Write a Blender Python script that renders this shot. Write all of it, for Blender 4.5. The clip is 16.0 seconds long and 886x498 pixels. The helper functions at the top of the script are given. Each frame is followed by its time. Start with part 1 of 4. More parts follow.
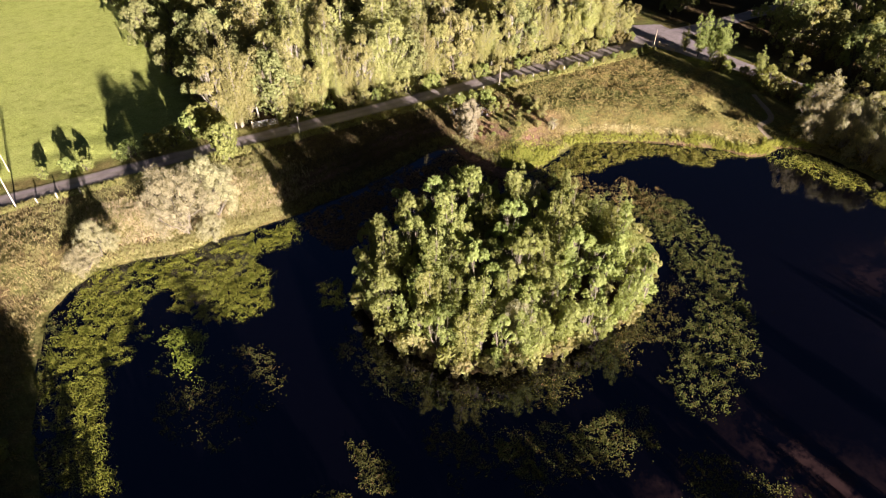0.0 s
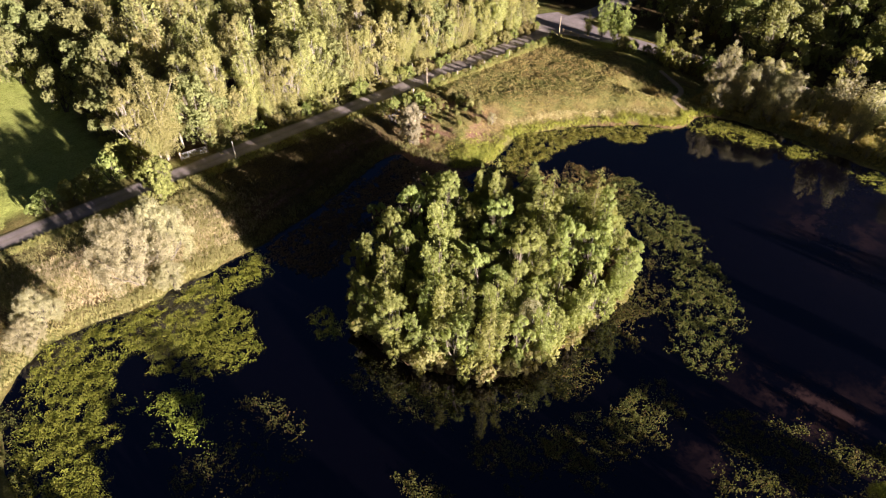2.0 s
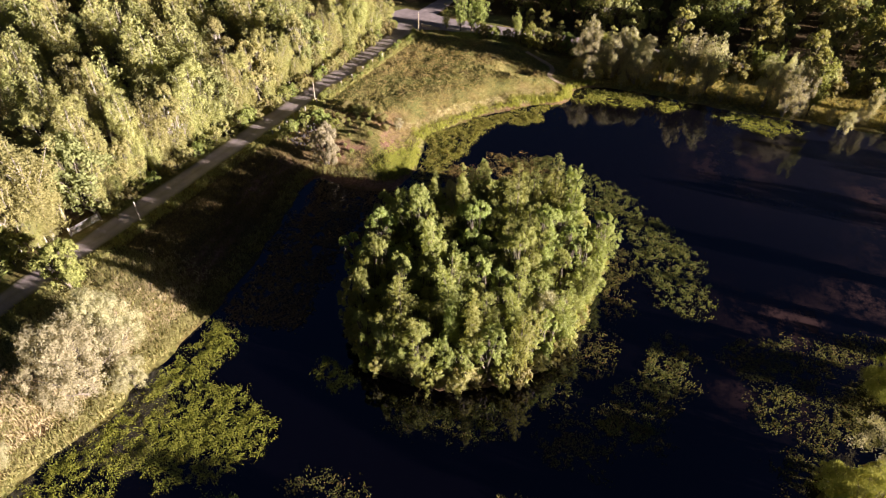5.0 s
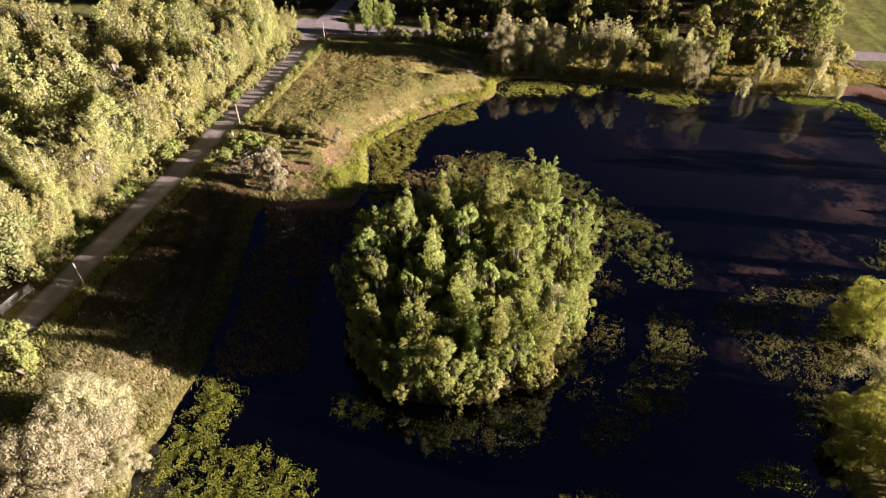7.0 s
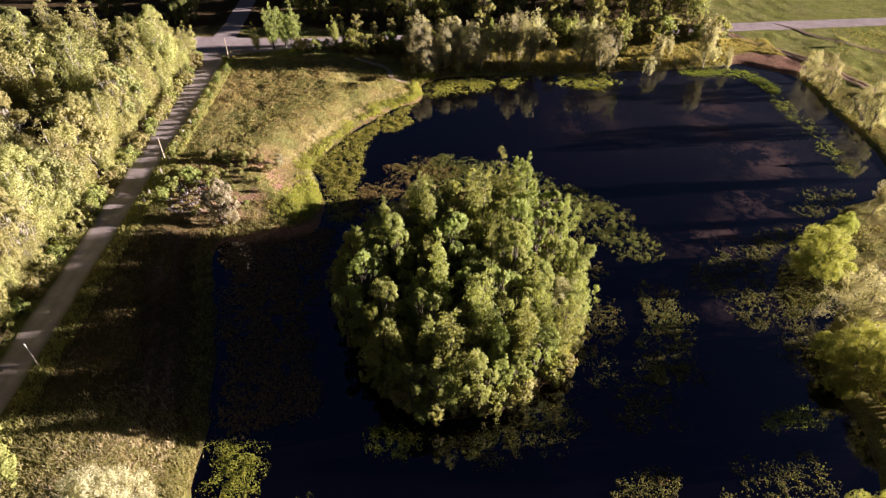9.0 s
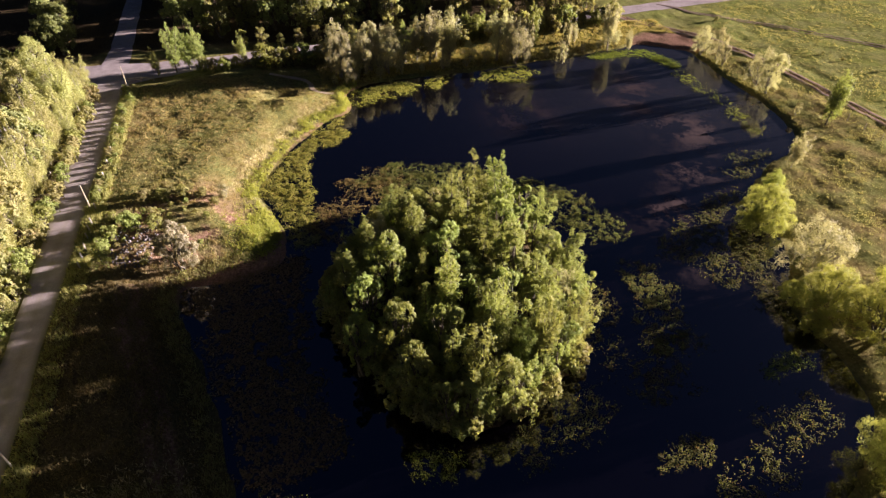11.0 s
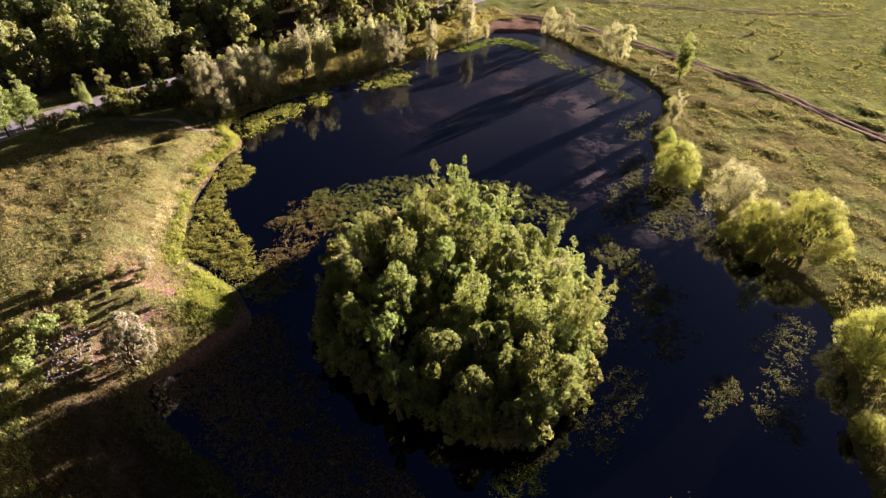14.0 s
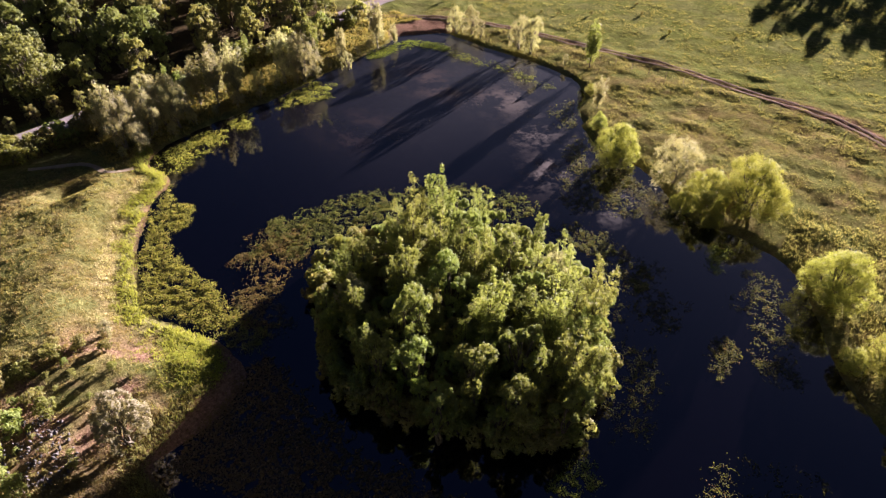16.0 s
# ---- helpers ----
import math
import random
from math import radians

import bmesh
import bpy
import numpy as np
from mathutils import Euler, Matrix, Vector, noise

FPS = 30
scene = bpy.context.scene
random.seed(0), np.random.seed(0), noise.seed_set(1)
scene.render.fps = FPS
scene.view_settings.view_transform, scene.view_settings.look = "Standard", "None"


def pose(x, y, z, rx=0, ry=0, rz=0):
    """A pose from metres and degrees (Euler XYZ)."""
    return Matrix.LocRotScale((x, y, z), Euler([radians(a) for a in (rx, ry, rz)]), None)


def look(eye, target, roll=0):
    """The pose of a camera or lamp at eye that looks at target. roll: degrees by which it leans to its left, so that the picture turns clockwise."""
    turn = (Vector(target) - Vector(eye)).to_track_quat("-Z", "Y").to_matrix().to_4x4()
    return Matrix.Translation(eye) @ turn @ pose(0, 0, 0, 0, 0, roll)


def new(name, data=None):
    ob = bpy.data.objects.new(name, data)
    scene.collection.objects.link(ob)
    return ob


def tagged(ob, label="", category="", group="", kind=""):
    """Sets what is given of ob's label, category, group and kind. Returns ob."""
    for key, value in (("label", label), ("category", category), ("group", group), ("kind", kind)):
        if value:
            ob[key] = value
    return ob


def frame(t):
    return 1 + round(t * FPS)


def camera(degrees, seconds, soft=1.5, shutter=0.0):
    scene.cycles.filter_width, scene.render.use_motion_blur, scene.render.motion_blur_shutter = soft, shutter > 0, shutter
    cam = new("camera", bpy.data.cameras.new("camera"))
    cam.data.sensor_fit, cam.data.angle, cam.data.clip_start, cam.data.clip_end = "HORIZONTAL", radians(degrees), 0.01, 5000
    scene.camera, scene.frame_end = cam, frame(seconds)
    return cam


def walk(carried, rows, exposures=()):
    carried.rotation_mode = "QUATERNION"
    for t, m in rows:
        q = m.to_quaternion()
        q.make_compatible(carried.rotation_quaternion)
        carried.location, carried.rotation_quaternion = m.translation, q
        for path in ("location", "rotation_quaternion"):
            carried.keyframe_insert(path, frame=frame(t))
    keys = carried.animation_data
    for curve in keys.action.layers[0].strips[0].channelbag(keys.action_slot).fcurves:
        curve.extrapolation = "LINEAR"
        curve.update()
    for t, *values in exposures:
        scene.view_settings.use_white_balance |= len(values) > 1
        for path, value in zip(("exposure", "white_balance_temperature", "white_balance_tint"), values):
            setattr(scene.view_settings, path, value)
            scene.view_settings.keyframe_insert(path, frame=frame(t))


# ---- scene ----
cam = camera(74.7, 16.0, soft=1.25)
METRES, EYE, TILT, LEAN, TURN = 84.6, 45.0, 0.27, -1.69, -28.6
ROWS = [
    (0.0, 0.0, 0.0, 0.0, -1.06, -40.16, 1.26),
    (0.5, -0.0295, 0.0059, 0.0009, -4.37, -40.26, 1.22),
    (1.0, -0.0606, 0.0146, 0.0021, -7.94, -40.4, 1.18),
    (1.5, -0.0889, 0.0244, 0.003, -11.23, -40.53, 1.14),
    (2.0, -0.1188, 0.0368, 0.0039, -14.8, -40.64, 1.11),
    (2.5, -0.1453, 0.05, 0.0046, -18.13, -40.79, 1.1),
    (3.0, -0.1741, 0.0662, 0.0052, -21.78, -40.89, 1.02),
    (3.5, -0.1996, 0.0827, 0.0058, -25.15, -41.0, 0.96),
    (4.0, -0.226, 0.1021, 0.0063, -28.8, -41.09, 0.88),
    (6.5, -0.3326, 0.2162, 0.0083, -46.24, -41.43, 0.54),
    (7.0, -0.3505, 0.2437, 0.0085, -49.89, -41.46, 0.46),
    (7.5, -0.3655, 0.2701, 0.0089, -53.27, -41.49, 0.35),
    (8.0, -0.3798, 0.2993, 0.009, -56.85, -41.52, 0.26),
    (8.5, -0.3912, 0.3268, 0.0088, -60.15, -41.53, 0.19),
    (9.0, -0.4016, 0.3572, 0.0085, -63.73, -41.54, 0.1),
    (11.5, -0.4243, 0.5073, 0.0084, -80.79, -41.57, -0.38),
    (12.0, -0.4234, 0.5399, 0.0082, -84.39, -41.55, -0.5),
    (12.5, -0.4205, 0.5697, 0.0079, -87.71, -41.54, -0.61),
    (13.0, -0.4156, 0.6022, 0.0076, -91.32, -41.51, -0.73),
    (13.5, -0.4091, 0.6317, 0.0073, -94.61, -41.45, -0.84),
    (14.0, -0.4001, 0.6628, 0.0066, -98.22, -41.38, -0.93),
    (14.5, -0.3899, 0.6913, 0.0063, -101.52, -41.31, -1.04),
    (15.0, -0.3771, 0.7213, 0.0056, -105.12, -41.22, -1.15),
    (15.5, -0.3637, 0.748, 0.0048, -108.44, -41.14, -1.22),
    (16.0, -0.3472, 0.7761, 0.0038, -112.03, -41.06, -1.32),
]
walk(cam, [(t, pose(0, 0, EYE, TILT, LEAN, TURN) @ pose(METRES * x, METRES * y, METRES * z, 90 + pitch, roll, yaw)) for t, x, y, z, yaw, pitch, roll in ROWS],
     exposures=[(0.0, 2.35, 6000, 20), (9.0, 2.45, 5900, 25), (16.0, 2.62, 5650, 28)])

# ---- world, sun, exposure ----
SUN_ELEVATION = 8.2
SUN_TRAVEL = Vector((-0.06, 1.0, 0.0)).normalized()
world = bpy.data.worlds.new("evening_sky")
scene.world = world
world.use_nodes = True
wn = world.node_tree.nodes
sky = wn.new("ShaderNodeTexSky")
sky.sky_type = "NISHITA"
sky.sun_disc = False
sky.ozone_density = 4.0
sky.dust_density = 8.0
sky.sun_elevation = radians(SUN_ELEVATION)
sky.sun_rotation = math.atan2(-SUN_TRAVEL.x, -SUN_TRAVEL.y)
wn["Background"].inputs["Strength"].default_value = 0.0072
world.node_tree.links.new(sky.outputs[0], wn["Background"].inputs["Color"])
sun_data = bpy.data.lights.new("sun", "SUN")
sun_data.energy = 5.5
sun_data.angle = radians(0.55)
sun_data.color = (1.0, 0.86, 0.69)
sun = new("sun", sun_data)
drop = math.tan(radians(SUN_ELEVATION))
sun.matrix_world = look((0, -200, 60), (SUN_TRAVEL.x, -200 + SUN_TRAVEL.y, 60 - drop))


# ---- plan helpers ----
def lattice(ix, iy, seed):
    n = (ix.astype(np.int64) * 374761393 + iy.astype(np.int64) * 668265263 + seed * 974711) & 0x7FFFFFFF
    n = ((n ^ (n >> 13)) * 1274126177) & 0x7FFFFFFF
    return ((n ^ (n >> 16)) & 0xFFFF) / 65535.0


def vnoise(x, y, size, seed=0):
    """Smooth value noise from 0 to 1 with cells of that size in metres."""
    x, y = np.asarray(x, float) / size, np.asarray(y, float) / size
    ix, iy = np.floor(x), np.floor(y)
    fx, fy = x - ix, y - iy
    fx, fy = fx * fx * (3 - 2 * fx), fy * fy * (3 - 2 * fy)
    a, b = lattice(ix, iy, seed), lattice(ix + 1, iy, seed)
    c, d = lattice(ix, iy + 1, seed), lattice(ix + 1, iy + 1, seed)
    return (a * (1 - fx) + b * fx) * (1 - fy) + (c * (1 - fx) + d * fx) * fy


def fnoise(x, y, size, seed=0):
    return 0.55 * vnoise(x, y, size, seed) + 0.3 * vnoise(x, y, size / 2.3, seed + 5) + 0.15 * vnoise(x, y, size / 5.1, seed + 9)


def ss(a, b, v):
    k = np.clip((np.asarray(v, float) - a) / (b - a), 0, 1)
    return k * k * (3 - 2 * k)


def ring(points, steps=5):
    """A closed smooth line through the points."""
    p = np.array(points, float)
    out = []
    for i in range(len(p)):
        a, b, c, d = p[i - 1], p[i], p[(i + 1) % len(p)], p[(i + 2) % len(p)]
        for k in range(steps):
            u = k / steps
            out.append(0.5 * (2 * b + (c - a) * u + (2 * a - 5 * b + 4 * c - d) * u * u + (3 * b - a - 3 * c + d) * u ** 3))
    return np.array(out)


def side(poly, x, y):
    """Distance to a closed line, positive inside."""
    x, y = np.asarray(x, float), np.asarray(y, float)
    best, inside = np.full(x.shape, 1e9), np.zeros(x.shape, bool)
    for (ax, ay), (bx, by) in zip(poly, np.roll(poly, -1, 0)):
        dx, dy = bx - ax, by - ay
        u = np.clip(((x - ax) * dx + (y - ay) * dy) / (dx * dx + dy * dy + 1e-9), 0, 1)
        best = np.minimum(best, np.hypot(x - ax - u * dx, y - ay - u * dy))
        if ay != by:
            inside ^= ((ay > y) != (by > y)) & (x < (bx - ax) * (y - ay) / (by - ay) + ax)
    return np.where(inside, best, -best)


def near_line(points, x, y):
    """Distance to an open line."""
    best = np.full(np.shape(x), 1e9)
    for (ax, ay), (bx, by) in zip(points[:-1], points[1:]):
        dx, dy = bx - ax, by - ay
        u = np.clip(((x - ax) * dx + (y - ay) * dy) / (dx * dx + dy * dy), 0, 1)
        best = np.minimum(best, np.hypot(x - ax - u * dx, y - ay - u * dy))
    return best


SHORE = ring([
    (-15.8, 35), (-16.4, 44), (-15.8, 52), (-14.6, 58), (-10.4, 61.9), (-5.5, 62.3), (-0.7, 61.2), (5.5, 61.8), (14.5, 62.0), (25.5, 64.2), (33, 66.3),
    (39.6, 67.6), (41.3, 64.8), (42.6, 60.4), (43.6, 57), (47, 55.6), (51.5, 56.6), (56, 58.2), (62.5, 56.2), (69.8, 51.8),
    (74.8, 47.6), (77.6, 43.8), (80.6, 42.0), (84.6, 42.2), (87.6, 38.5), (88.6, 30), (88.4, 18), (89.4, 6), (90.8, -6),
    (91.8, -15), (92.6, -19.5), (89.8, -24.4), (86.4, -28), (82, -28), (74, -27.2), (63, -26.8), (52.5, -24.6), (48, -20.5), (45, -14), (41.5, -8.5),
    (35.5, -4), (29.5, -3), (24.5, 0), (19, 4.5), (12.5, 4.2), (7, 6), (3, 11), (-1, 18), (-6, 24.5), (-13.5, 28.5)])
_a = np.linspace(0, 2 * np.pi, 73)[:-1]
ISLAND = np.stack([31.0 + 16.6 * np.cos(_a) + 0.8 * np.cos(3 * _a + 1) - 1.0 * np.sin(2 * _a),
                   39.4 + 13.0 * np.sin(_a) + 0.7 * np.sin(4 * _a + 2) + 0.8 * np.cos(2 * _a)], 1)
ROAD = np.array([(-160, 77), (-60, 78.6), (-20, 79.7), (8, 80.2), (30, 80.4), (60, 80.7), (88, 80.8), (94, 81)])
CROSS_ROAD = np.array([(99.8, 89), (98, 84), (98.5, 76), (100, 66), (102, 50), (104.5, 25), (107.5, -5), (109.5, -20), (113, -62), (118, -130)])
SIDE_ROAD = np.array([(97, 82), (108, 81.5), (122, 82), (150, 83), (220, 82)])
TRACK = np.array([(106, -24), (92, -34), (78, -38.5), (65, -39.4), (52, -39.8), (38, -40.2), (27, -38.6), (17, -37.6), (9, -36.4), (2, -32), (-12, -24), (-40, -12)])


def ground_z(x, y):
    x, y = np.asarray(x, float), np.asarray(y, float)
    d = -side(SHORE, x, y) + (fnoise(x, y, 3.6, 15) - 0.5) * 1.3
    isl = side(ISLAND, x, y) + (fnoise(x, y, 3.0, 16) - 0.5) * 1.2 - 0.4
    north = ss(38, 58, y) * (1 - ss(84, 90, x) * (1 - ss(44, 60, y))) * (1 - 0.35 * ss(96, 120, x))
    land = 0.42 * ss(0, 1.3, d) + (0.35 + 1.43 * north) * ss(0.6, 8.5, d)
    land = land + (fnoise(x, y, 9, 3) - 0.5) * 0.55 * ss(2, 9, d) + (vnoise(x, y, 2.2, 8) - 0.5) * 0.16 * ss(0.8, 3, d)
    land = land + (fnoise(x, y, 2.2, 23) - 0.45) * 0.34 * ss(4, -4, y) * ss(1.5, 5, d) + (fnoise(x, y, 1.9, 24) - 0.5) * 0.3 * ss(40, 46, x) * ss(44, 50, y) * ss(2, 5, d)
    # a shallow pit with a raised rim near the head of the pond
    land = land + 0.8 * np.exp(-(((x - 80.5) / 2.6) ** 2 + ((y - 52.0) / 3.6) ** 2)) - 1.6 * np.exp(-(((x - 84.0) / 2.2) ** 2 + ((y - 53.6) / 3.4) ** 2))
    flat = np.minimum.reduce([near_line(ROAD, x, y), near_line(CROSS_ROAD, x, y), near_line(SIDE_ROAD, x, y)])
    level = 2.2 - 1.0 * ss(60, 10, y)
    land = land + (level - land) * (1 - ss(2.2, 5.5, flat)) * ss(1, 5, d)
    bed = -0.12 - 1.1 * ss(0, 5, -d)
    z = np.where(d > 0, land, bed * ss(0, 0.8, -d))
    heap = 0.3 * ss(0.3, 1.8, isl) + 0.55 * ss(1.2, 6, isl) + (vnoise(x, y, 1.7, 4) - 0.5) * 0.2 * ss(0.4, 2, isl)
    z = np.where(isl > -1.5, np.maximum(z, np.where(isl > 0, heap, -0.35 * ss(0, 1.5, -isl))), z)
    # a low tongue of mud at the head of the small bay
    bay = np.exp(-((x - 42.6) / 4.2) ** 2 - ((y - 61.0) / 6.5) ** 2)
    z = np.where((d < 0.25) & (isl < 0), np.maximum(z, 0.13 - 0.2 * (1 - bay) - 0.022 * np.maximum(0, -d) ** 1.5), z)
    return z


def height(x, y):
    return float(ground_z(np.array([x]), np.array([y]))[0])


# ---- materials ----
def material(name, rough=0.8):
    m = bpy.data.materials.new(name)
    m.use_nodes = True
    t = m.node_tree
    b = t.nodes["Principled BSDF"]
    b.inputs["Roughness"].default_value = rough
    b.inputs["Specular IOR Level"].default_value = 0.0
    return m, t, b


def node(t, kind, **values):
    n = t.nodes.new(kind)
    for key, value in values.items():
        n.inputs[key].default_value = value
    return n


def noise_node(t, scale, detail=4.0, rough=0.6, coords="Object"):
    tc = t.nodes.new("ShaderNodeTexCoord")
    n = node(t, "ShaderNodeTexNoise", Scale=scale, Detail=detail, Roughness=rough)
    t.links.new(tc.outputs[coords], n.inputs["Vector"])
    return n.outputs["Fac"]


def ramp(t, fac, stops):
    r = t.nodes.new("ShaderNodeValToRGB")
    e = r.color_ramp.elements
    for i, (p, c) in enumerate(stops):
        el = e[i] if i < 2 else e.new(p)
        el.position, el.color = p, (*c, 1)
    t.links.new(fac, r.inputs["Fac"])
    return r.outputs["Color"]


def mix(t, fac, a, b, mode="MIX"):
    n = t.nodes.new("ShaderNodeMix")
    n.data_type, n.blend_type = "RGBA", mode
    for sock, v in ((n.inputs[0], fac), (n.inputs[6], a), (n.inputs[7], b)):
        if isinstance(v, (int, float)):
            sock.default_value = v
        elif isinstance(v, tuple):
            sock.default_value = (*v, 1)
        else:
            t.links.new(v, sock)
    return n.outputs[2]


def calc(t, op, a, b=0.0, clamp=False):
    n = t.nodes.new("ShaderNodeMath")
    n.operation, n.use_clamp = op, clamp
    for sock, v in ((n.inputs[0], a), (n.inputs[1], b)):
        if isinstance(v, (int, float)):
            sock.default_value = v
        else:
            t.links.new(v, sock)
    return n.outputs[0]


def attribute(t, name):
    n = t.nodes.new("ShaderNodeAttribute")
    n.attribute_name = name
    return n.outputs["Fac"]


def bumped(t, b, fac, strength, distance):
    n = node(t, "ShaderNodeBump", Strength=strength, Distance=distance)
    t.links.new(fac, n.inputs["Height"])
    t.links.new(n.outputs[0], b.inputs["Normal"])


def leaf_material(name, dark, light, odd, through_part=0.35, odd_share=0.06, rough=0.55):
    """Foliage: colours differ leaf by leaf and tree by tree; some light passes through."""
    m, t, b = material(name, rough)
    b.inputs["Specular IOR Level"].default_value = 0.08
    geo_n = t.nodes.new("ShaderNodeNewGeometry")
    info = t.nodes.new("ShaderNodeObjectInfo")
    dark = tuple(a + (b - a) * 0.5 for a, b in zip(dark, light))
    base = ramp(t, geo_n.outputs["Random Per Island"], [(0.0, dark), (1 - odd_share, light), (1.0, odd)])
    hsv = node(t, "ShaderNodeHueSaturation")
    t.links.new(base, hsv.inputs["Color"])
    t.links.new(calc(t, "ADD", 0.475, calc(t, "MULTIPLY", info.outputs["Random"], 0.04)), hsv.inputs["Hue"])
    t.links.new(calc(t, "ADD", 0.86, calc(t, "MULTIPLY", info.outputs["Random"], 0.28)), hsv.inputs["Value"])
    t.links.new(hsv.outputs[0], b.inputs["Base Color"])
    tr = t.nodes.new("ShaderNodeBsdfTranslucent")
    t.links.new(mix(t, 1.0, hsv.outputs[0], (1.66, 1.64, 0.86), "MULTIPLY"), tr.inputs["Color"])
    blend = t.nodes.new("ShaderNodeMixShader")
    blend.inputs[0].default_value = through_part
    t.links.new(b.outputs[0], blend.inputs[1])
    t.links.new(tr.outputs[0], blend.inputs[2])
    t.links.new(blend.outputs[0], t.nodes["Material Output"].inputs["Surface"])
    return m


LEAF_ASPEN = leaf_material("aspen_leaves", (0.118, 0.142, 0.048), (0.268, 0.298, 0.106), (0.34, 0.325, 0.125), 0.42, 0.06)
LEAF_FOREST = leaf_material("forest_leaves", (0.175, 0.172, 0.072), (0.302, 0.3, 0.118), (0.36, 0.33, 0.14), 0.38, 0.08)
LEAF_SALLOW = leaf_material("sallow_leaves", (0.175, 0.17, 0.1), (0.36, 0.345, 0.212), (0.42, 0.395, 0.26), 0.38)
LEAF_GREY = leaf_material("grey_sallow_leaves", (0.19, 0.185, 0.115), (0.375, 0.36, 0.238), (0.42, 0.4, 0.28), 0.4)
LEAF_PALE = leaf_material("pale_sallow_leaves", (0.19, 0.178, 0.115), (0.34, 0.32, 0.215), (0.4, 0.375, 0.26), 0.36)
LEAF_WILLOW = leaf_material("willow_leaves", (0.18, 0.195, 0.04), (0.325, 0.355, 0.1), (0.38, 0.375, 0.105), 0.36)
LEAF_DARK = leaf_material("alder_leaves", (0.1, 0.115, 0.046), (0.215, 0.23, 0.095), (0.25, 0.235, 0.105), 0.38)
LEAF_SCRUB = leaf_material("scrub_leaves", (0.13, 0.13, 0.052), (0.265, 0.25, 0.105), (0.32, 0.25, 0.125), 0.4)
LEAF_GREEN = leaf_material("fresh_leaves", (0.11, 0.135, 0.04), (0.225, 0.25, 0.08), (0.33, 0.32, 0.11), 0.35)
PAD = leaf_material("pad_leaves", (0.06, 0.08, 0.014), (0.26, 0.31, 0.05), (0.3, 0.28, 0.07), 0.3, 0.1, 0.85)
# Dark green and rusty leaves; their dimness also paints shade into shaded patches.
PAD_RUST_DIM = leaf_material("rusty_dim_pad_leaves", (0.05, 0.055, 0.02), (0.13, 0.138, 0.044), (0.2, 0.13, 0.065), 0.42, 0.2, 0.8)
PAD_OLIVE = leaf_material("olive_pad_leaves", (0.11, 0.125, 0.032), (0.3, 0.325, 0.08), (0.36, 0.27, 0.12), 0.5, 0.15, 0.85)
PAD_BROWN = leaf_material("brown_pad_leaves", (0.075, 0.055, 0.026), (0.2, 0.15, 0.062), (0.22, 0.11, 0.06), 0.3, 0.3, 0.85)
PAD_DIM = leaf_material("drowned_weed", (0.07, 0.042, 0.024), (0.165, 0.105, 0.055), (0.19, 0.11, 0.06), 0.1, 0.2, 0.9)
BLADE = leaf_material("meadow_blades", (0.19, 0.156, 0.06), (0.325, 0.27, 0.11), (0.35, 0.25, 0.125), 0.3, 0.25, 0.7)
BLADE_MIXED = leaf_material("mixed_blades", (0.155, 0.155, 0.055), (0.295, 0.285, 0.105), (0.37, 0.315, 0.145), 0.3, 0.2, 0.7)
BLADE_OLIVE = leaf_material("olive_blades", (0.16, 0.15, 0.062), (0.27, 0.25, 0.108), (0.3, 0.235, 0.125), 0.3, 0.3, 0.8)
# Dead brown grass, its colour lowered further to deepen the island's shadow.
BLADE_BROWN_SHADE = leaf_material("brown_shade_blades", (0.08, 0.06, 0.03), (0.17, 0.135, 0.065), (0.22, 0.16, 0.08), 0.25, 0.2, 0.85)
BLADE_LUSH = leaf_material("lush_blades", (0.14, 0.16, 0.035), (0.29, 0.29, 0.065), (0.35, 0.31, 0.1), 0.35, 0.15, 0.7)
BLADE_STRAW = leaf_material("straw_blades", (0.29, 0.25, 0.14), (0.47, 0.42, 0.25), (0.52, 0.45, 0.28), 0.3, 0.3, 0.8)


def bark_material(name, dark, light):
    m, t, b = material(name, 0.9)
    n = noise_node(t, 6.0, 5)
    t.links.new(ramp(t, n, [(0.35, dark), (0.7, light)]), b.inputs["Base Color"])
    bumped(t, b, n, 0.6, 0.03)
    return m


BARK = bark_material("grey_bark", (0.075, 0.063, 0.048), (0.19, 0.165, 0.13))
BARK_PALE = bark_material("pale_bark", (0.16, 0.14, 0.11), (0.36, 0.33, 0.27))


